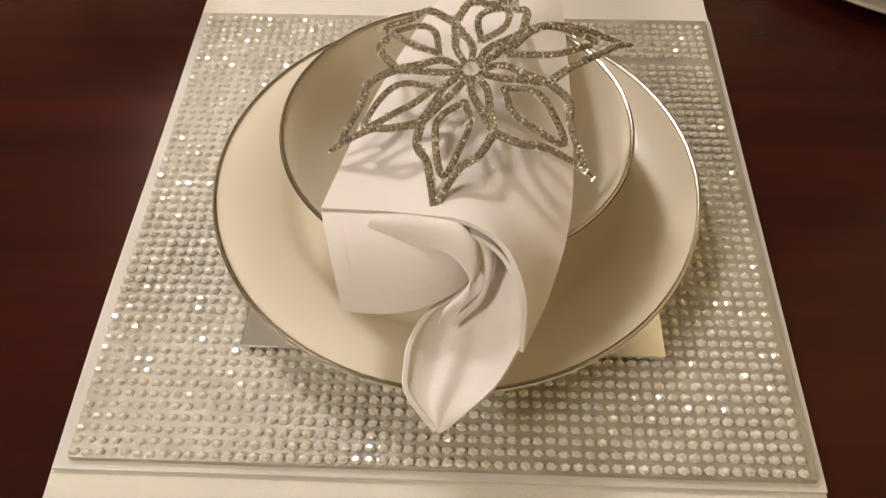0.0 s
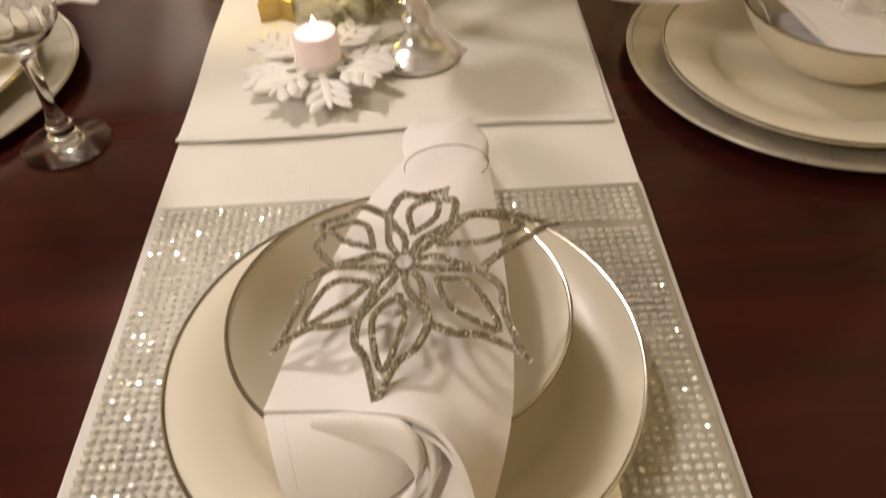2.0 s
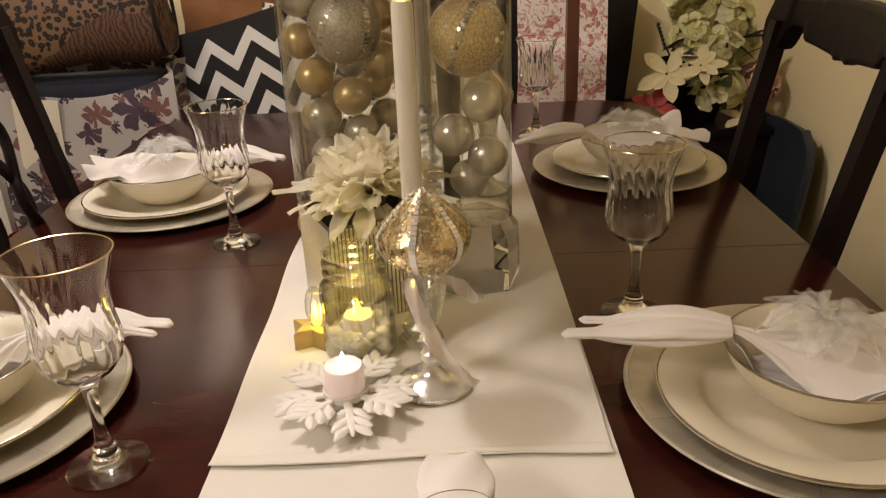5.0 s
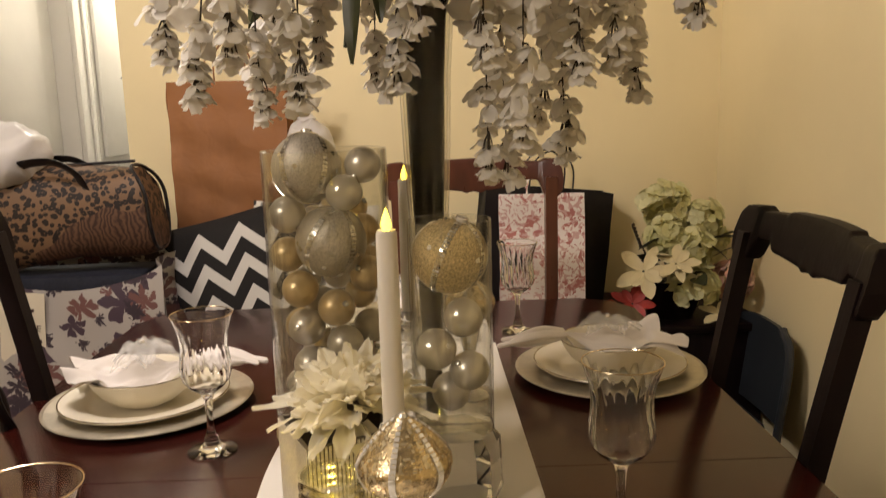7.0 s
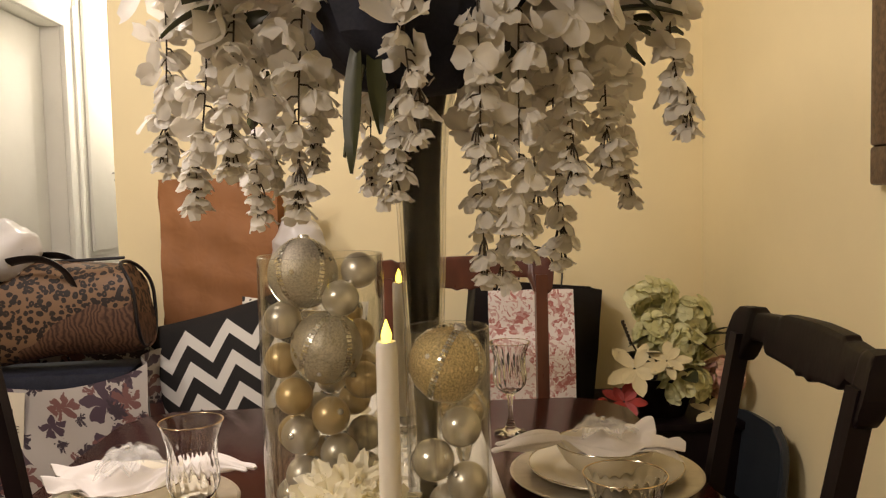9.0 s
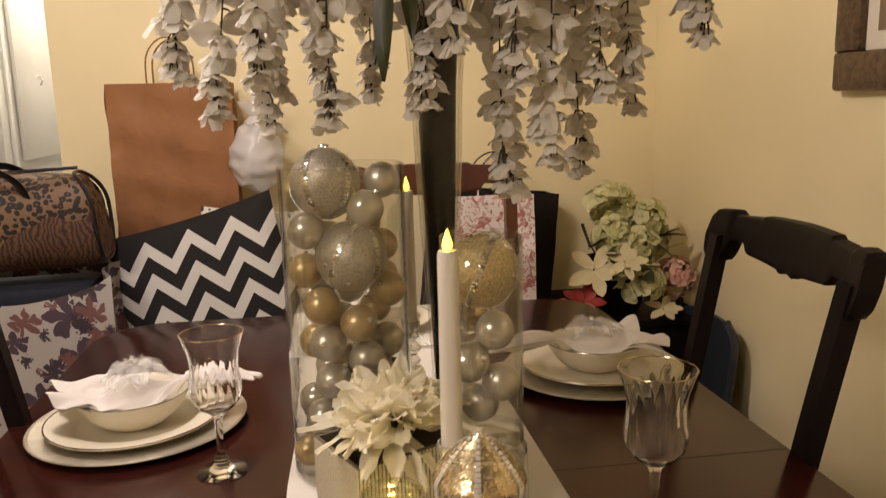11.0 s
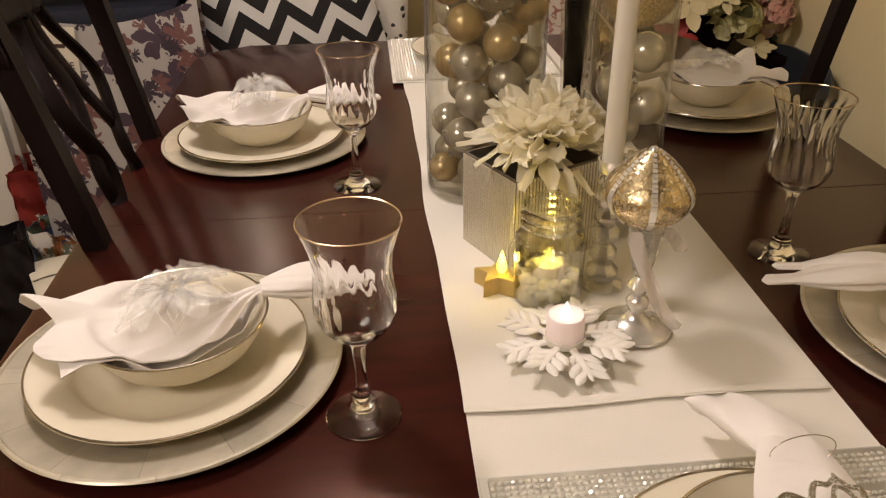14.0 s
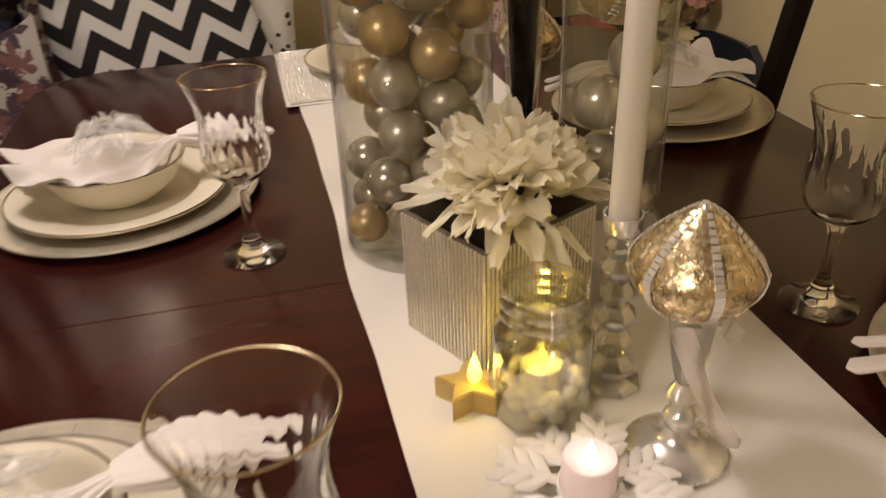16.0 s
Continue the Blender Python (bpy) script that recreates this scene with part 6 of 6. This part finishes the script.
# ---- far wall: bags and cushions ----
bench = thing("storage_bench", pose(-0.45, 2.55, 0), "low dark wooden storage bench against the wall", "bench")
part("body", Shape().block((-0.38, -0.18, 0.02), (0.40, 0.20, 0.44), 0.006), M_CHAIR, bench)
part("lid", Shape().block((-0.39, -0.19, 0.4402), (0.41, 0.205, 0.465), 0.006), M_CHAIR, bench)
part("carton", Shape().block((-0.31, 0.05, 0.4655), (0.08, 0.20, 0.80), 0.003), M_KRAFT)
tagged(bpy.data.objects["carton"], "plain brown carton standing on a bench", "box")
bpy.data.objects["carton"].location = (-0.45, 2.55, 0)


def paper_bag(m, w, d, h, material, label, handles, crumple=0.006, seed=0, scoop=0.0):
    rnd = random.Random(seed)
    ph = [rnd.uniform(0, 6.28) for _ in range(4)]
    e = thing("shopping_bag", m, label, "bag", "shopping bags")

    def side(fn):
        return Shape().sheet(fn, 16, 20, 0.0012)

    def cr(a, z):
        return crumple * (math.sin(a * 17 + z * 9 + ph[0]) + 0.7 * math.sin(z * 23 + a * 5 + ph[1]))
    part("front_panel", side(lambda u, v: (-w + 2 * w * u, -d + cr(u, v) - 0.01 * math.sin(math.pi * v), h * v * (1 - scoop * math.sin(math.pi * u) ** 0.7))), material, e)
    part("back_panel", side(lambda u, v: (-w + 2 * w * u, d + cr(u + 1, v), h * v)), material, e)
    for s in (-1, 1):
        part("gusset", side(lambda u, v: (s * w + cr(u + 2, v) * 0.5 - s * 0.35 * d * v * math.sin(math.pi * u), -d + 2 * d * u, h * v)), material, e)
    part("base", Shape().block((-w, -d, 0.0), (w, d, 0.002)), material, e)
    if handles:
        for s in (-1, 1):
            part("handle", Shape().tube(curve([(-w * 0.34, s * d, h - 0.03), (-w * 0.32, s * d * 0.9, h + handles * 0.6), (-w * 0.12, s * d * 0.8, h + handles), (w * 0.12, s * d * 0.8, h + handles), (w * 0.32, s * d * 0.9, h + handles * 0.6), (w * 0.34, s * d, h - 0.03)], 8), 0.0028, 6), material, e, "twisted paper handle")
    return e


paper_bag(pose(-0.575, 2.655, 0.801, 0, 0, 2), 0.185, 0.065, 0.535, M_KRAFT, "tall crumpled brown kraft paper bag", 0.13, 0.007, 1)
paper_bag(pose(0.415, 2.50, 0.40, -6, 0, -5), 0.135, 0.05, 0.555, M_BLOSSOM, "gift bag printed with pink cherry blossom trees", 0.06, 0.002, 2)
paper_bag(pose(0.40, 2.66, 0.40, 0, 6, 8), 0.22, 0.05, 0.56, M_BAGBLACK, "large black paper shopping bag", 0.12, 0.002, 3)
stool = thing("side_table", pose(0.40, 2.57, 0), "low dark wooden side table holding gift bags", "table")
part("top", Shape().block((-0.26, -0.17, 0.37), (0.26, 0.19, 0.398), 0.004), M_CHAIR, stool)
for sx in (-0.22, 0.22):
    for sy in (-0.13, 0.15):
        part("leg", Shape().block((sx - 0.018, sy - 0.018, 0), (sx + 0.018, sy + 0.018, 0.37), 0.003), M_CHAIR, stool)


def cushion(m, w, h, t, material, label):
    e = thing("cushion", m, label, "cushion", "cushions")
    s = Shape()
    for sg in (-1, 1):
        s.sheet(lambda u, v: (w * (2 * u - 1) * (1 - 0.05 * (1 - (2 * v - 1) ** 2)), sg * t * (max(0, 1 - (2 * u - 1) ** 2) * max(0, 1 - (2 * v - 1) ** 2)) ** 0.42 + 0.0005 * sg, h * (2 * v - 1) * (1 - 0.05 * (1 - (2 * u - 1) ** 2))), 26, 26, 0.001)
    part("cover", s, material, e)
    return e


cushion(pose(-0.470, 2.395, 0.695, -14, -15, 0), 0.262, 0.265, 0.06, M_CHEVRON, "black and white chevron cushion leaning on a bag")
cushion(pose(-0.315, 2.50, 0.715, -8, 4, 0), 0.20, 0.235, 0.05, M_DOTS, "cream cushion with small black spots")
wb = thing("plastic_bag", pose(-0.325, 2.60, 1.0), "white knotted plastic bag hanging behind cushions", "bag")
part("film", Shape().ball((0, 0, 0.10), 0.080, 44, 34, 1.35).lathe([(0.03, 0.205), (0.012, 0.225), (0.04, 0.25), (0.05, 0.27)], 14), M_PLASTIC, wb)
for ob in (wb.children[0],):
    for v in ob.data.vertices:
        n = (0.4 - abs(noise.noise(v.co * 16))) * 0.020 + (0.3 - abs(noise.noise(v.co * 41))) * 0.008
        v.co += (v.co - Vector((0, 0, 0.10))).normalized() * n

# ---- left corner: bags ----
tote = paper_bag(pose(-0.955, 2.30, 0.001, 0, 0, 4), 0.255, 0.12, 0.825, M_FLORAL, "tall white tote bag with a dark floral print, greyed as in shade", 0, 0.004, 6, 0.075)
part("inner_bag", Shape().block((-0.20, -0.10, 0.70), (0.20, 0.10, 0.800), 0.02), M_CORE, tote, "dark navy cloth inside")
leo = thing("duffel_bag", pose(-0.965, 2.30, 0.830, 0, -3, 4), "leopard print duffel bag on top of a tote", "bag")


def duffel(u, v):
    a = 2 * math.pi * v
    c, s_ = math.cos(a), math.sin(a)
    e = 1 - abs(2 * u - 1) ** 5 * 0.12
    return (-0.27 + (0.525 - 0.055 * max(0, s_) ** 2 - 0.02 * c * c) * u, 0.115 * e * math.copysign(abs(c) ** 0.7, c), 0.135 + e * 0.133 * math.copysign(abs(s_) ** 0.75, s_) + 0.008 * math.sin(9 * u + 2 * a))


ds = Shape().sheet(duffel, 26, 36, 0.002)
ds.sheet(lambda u, v: (-0.27, 0.1 * (2 * u - 1) * math.sqrt(max(0, 1 - (2 * v - 1) ** 2 * 0.6)), 0.02 + 0.23 * v), 6, 6, 0.002).sheet(lambda u, v: (0.247 - 0.045 * v ** 2, 0.1 * (2 * u - 1) * math.sqrt(max(0, 1 - (2 * v - 1) ** 2 * 0.6)), 0.02 + 0.23 * v), 6, 6, 0.002)
part("body", ds, M_LEOPARD, leo)
for y in (-0.09, 0.05):
    part("handle", Shape().tube(curve([(-0.10, y, 0.22), (-0.08, y - 0.03, 0.275), (-0.03, y - 0.04, 0.290), (0.03, y - 0.04, 0.285), (0.075, y - 0.03, 0.25), (0.085, y, 0.20)], 8), 0.021, 8, False, 0.22), M_BAGBLACK, leo, "black carrying strap")
part("piping", Shape().tube([(0.245 - 0.05 * max(0, math.sin(t)) ** 2, 0.104 * math.copysign(abs(math.cos(t)) ** 0.7, math.cos(t)), 0.135 + 0.122 * math.copysign(abs(math.sin(t)) ** 0.75, math.sin(t))) for t in [2 * math.pi * k / 48 for k in range(48)]], 0.0055, 6, True), M_BAGBLACK, leo, "dark end piping")
part("zip", Shape().tube([(-0.26, 0, 0.268), (0, 0, 0.272), (0.20, 0, 0.268)], 0.005, 6), M_BAGBLACK, leo)
pb = thing("plastic_bag", pose(-1.12, 2.24, 1.075), "clear white plastic bag lying on a duffel", "bag")
part("film", Shape().ball((0, 0, 0.06), 0.125, 34, 24, 0.72), M_PLASTIC, pb)
for v in pb.children[0].data.vertices:
    v.co += v.co.normalized() * ((0.35 - abs(noise.noise(v.co * 13))) * 0.035 + noise.noise(v.co * 37) * 0.008)
card = thing("note_card", pose(-1.075, 2.160, 0.66, 4, 6, 4), "cream card with handwriting hung on a tote", "card")
part("card", Shape().block((-0.06, -0.001, -0.11), (0.06, 0.001, 0.11)), M_CARD, card, "", False)


def writing(text, size, m, parent):
    cu = bpy.data.curves.new("writing", "FONT")
    cu.body, cu.size, cu.extrude = text, size, 0.0003
    cu.materials.append(M_INK)
    ob = new("writing", cu)
    ob.parent = parent
    ob.matrix_local = m
    return ob


writing("NAME", 0.026, pose(-0.022, -0.0018, 0.0, 90, 0, 0), card)
for z, w in ((0.055, 0.022), (-0.034, 0.045), (-0.080, 0.028)):
    part("ink_line", Shape().block((0.014 - w * 0.8, -0.0022, z), (0.014 + w * 0.8, -0.0014, z + 0.010)), M_INK, card, "", False)

paper_bag(pose(-1.27, 2.40, 0.001, 0, 0, 12), 0.10, 0.08, 0.31, M_REDCLOTH, "red cloth shopping bag standing on the floor", 0, 0.010, 8)
paper_bag(pose(-1.17, 2.12, 0.001, 0, 0, -12), 0.09, 0.06, 0.22, M_GARDEN, "pale bag with a blue and orange print on the floor", 0, 0.010, 9)
tray = thing("cardboard_box", pose(-1.03, 1.80, 0.001, 0, 0, 28), "open cream cardboard box standing on the floor", "box")
HB, DB = 0.085, 0.12
for lo, hi in (((-HB, -DB, 0.0), (HB, -DB + 0.004, 0.23)), ((-HB, DB - 0.004, 0.0), (HB, DB, 0.23)), ((-HB, -DB + 0.004, 0.0), (-HB + 0.004, DB - 0.004, 0.23)), ((HB - 0.004, -DB + 0.004, 0.0), (HB, DB - 0.004, 0.23))):
    part("side", Shape().block(lo, hi, 0.0012), M_CARD, tray)
for sgn in (-1, 1):
    part("flap", Shape().sheet(lambda u, v: (-HB + 2 * HB * u, sgn * (DB - 0.115 * v), 0.231 + 0.020 * math.sin(math.pi * v * 0.8) + 0.003 * math.sin(6 * u)), 10, 6, 0.003), M_CARD, tray, "folded lid flap")
part("base", Shape().block((-HB + 0.004, -DB + 0.004, 0.001), (HB - 0.004, DB - 0.004, 0.005)), M_CARD, tray)
paper_bag(pose(-1.21, 1.82, 0.001, 0, 0, 24), 0.085, 0.06, 0.34, M_BAGBLACK, "black paper bag standing on the floor", 0, 0.008, 10)

# ---- right corner: silk flowers ----
cab = thing("corner_cabinet", pose(0.83, 2.52, 0), "low dark wooden cabinet in the room corner", "cabinet")
part("body", Shape().block((-0.20, -0.20, 0.02), (0.24, 0.24, 0.54), 0.005), M_CHAIR, cab)
part("top", Shape().block((-0.215, -0.215, 0.5402), (0.245, 0.25, 0.565), 0.005), M_CHAIR, cab)
bq = thing("silk_bouquet", pose(0.815, 2.44, 0.566), "bouquet of green hydrangeas and a cream poinsettia", "flowers")
part("basket", Shape().lathe([(1e-4, 0), (0.07, 0), (0.09, 0.06), (0.095, 0.12), (0.085, 0.12), (1e-4, 0.10)], 24), M_CHAIR, bq)
rh = random.Random(9)


def cluster(c, r, n, size, material, name, label):
    s = Shape()
    for k in range(n):
        d = Vector((rh.gauss(0, 1), rh.gauss(0, 1), rh.gauss(0, 1) + 0.2)).normalized()
        q = d.to_track_quat("Z", "Y").to_matrix().to_4x4() @ pose(0, 0, 0, rh.uniform(-20, 20), rh.uniform(-20, 20), rh.uniform(0, 360))
        s.blossom(Vector(c) + d * r * rh.uniform(0.8, 1.06), q, 4, size * rh.uniform(0.8, 1.15), size * 1.1, rh.uniform(0.0, 0.35), 1, rh.randrange(9999))
    return part(name, s, material, bq, label)


for c, r in (((-0.02, 0.02, 0.350), 0.066), ((0.085, 0.0, 0.290), 0.066), ((-0.035, -0.04, 0.255), 0.055), ((0.045, -0.07, 0.225), 0.050), ((0.040, -0.09, 0.110), 0.066), ((0.025, 0.03, 0.300), 0.050), ((0.125, 0.02, 0.225), 0.045)):
    cluster(c, r, 46, 0.034, M_HYD, "hydrangea_head", "green and white hydrangea head")
cluster((0.165, -0.06, 0.115), 0.066, 70, 0.022, M_PINK, "hydrangea_head", "pink hydrangea head")
for c, mt, nm, sz, lean in (((-0.125, -0.13, 0.170), M_POIN, "poinsettia", 0.088, 58), ((-0.035, -0.15, 0.195), M_POIN, "poinsettia", 0.070, 48), ((0.105, -0.13, 0.030), M_POIN, "poinsettia", 0.060, 30), ((-0.16, -0.14, 0.075), M_RED, "red_poinsettia", 0.070, 55)):
    s = Shape().blossom(c, pose(0, 0, 0, lean, 0, -12), 5, sz, sz * 0.46, 0.16, 2, 5 + int(lean))
    part(nm, s, mt, bq, "cream poinsettia bloom" if mt is M_POIN else "red poinsettia bloom")
for x, y, z in ((-0.19, -0.13, 0.045), (-0.215, -0.10, 0.06), (-0.235, -0.14, 0.035)):
    part("foil_ball", Shape().ball((x, y, z), 0.020, 14, 10), M_FOIL, bq, "shiny red foil ball")
for k in range(22):
    a = rh.uniform(0, 6.283)
    m = pose(0.03 + 0.08 * math.cos(a), -0.06 + 0.05 * math.sin(a), 0.10 + rh.uniform(0, 0.16), rh.uniform(-40, 40), rh.uniform(-40, 20), math.degrees(a))
    part("leaf", Shape().sheet(lambda u, v: m @ Vector((0.085 * u, (v - 0.5) * 0.05 * math.sin(math.pi * (0.1 + 0.85 * u)), -0.02 * u * u)), 6, 4, 0.0006), M_LEAF, bq)
tw = Shape().tube(curve([(-0.08, -0.05, 0.18), (-0.12, -0.06, 0.25), (-0.145, -0.07, 0.30)], 8), 0.0025, 6)
for k in range(7):
    tw.ball((-0.115 - 0.004 * k, -0.06, 0.235 + 0.011 * k), 0.006, 8, 5)
part("berry_twig", tw, M_STEM, bq)
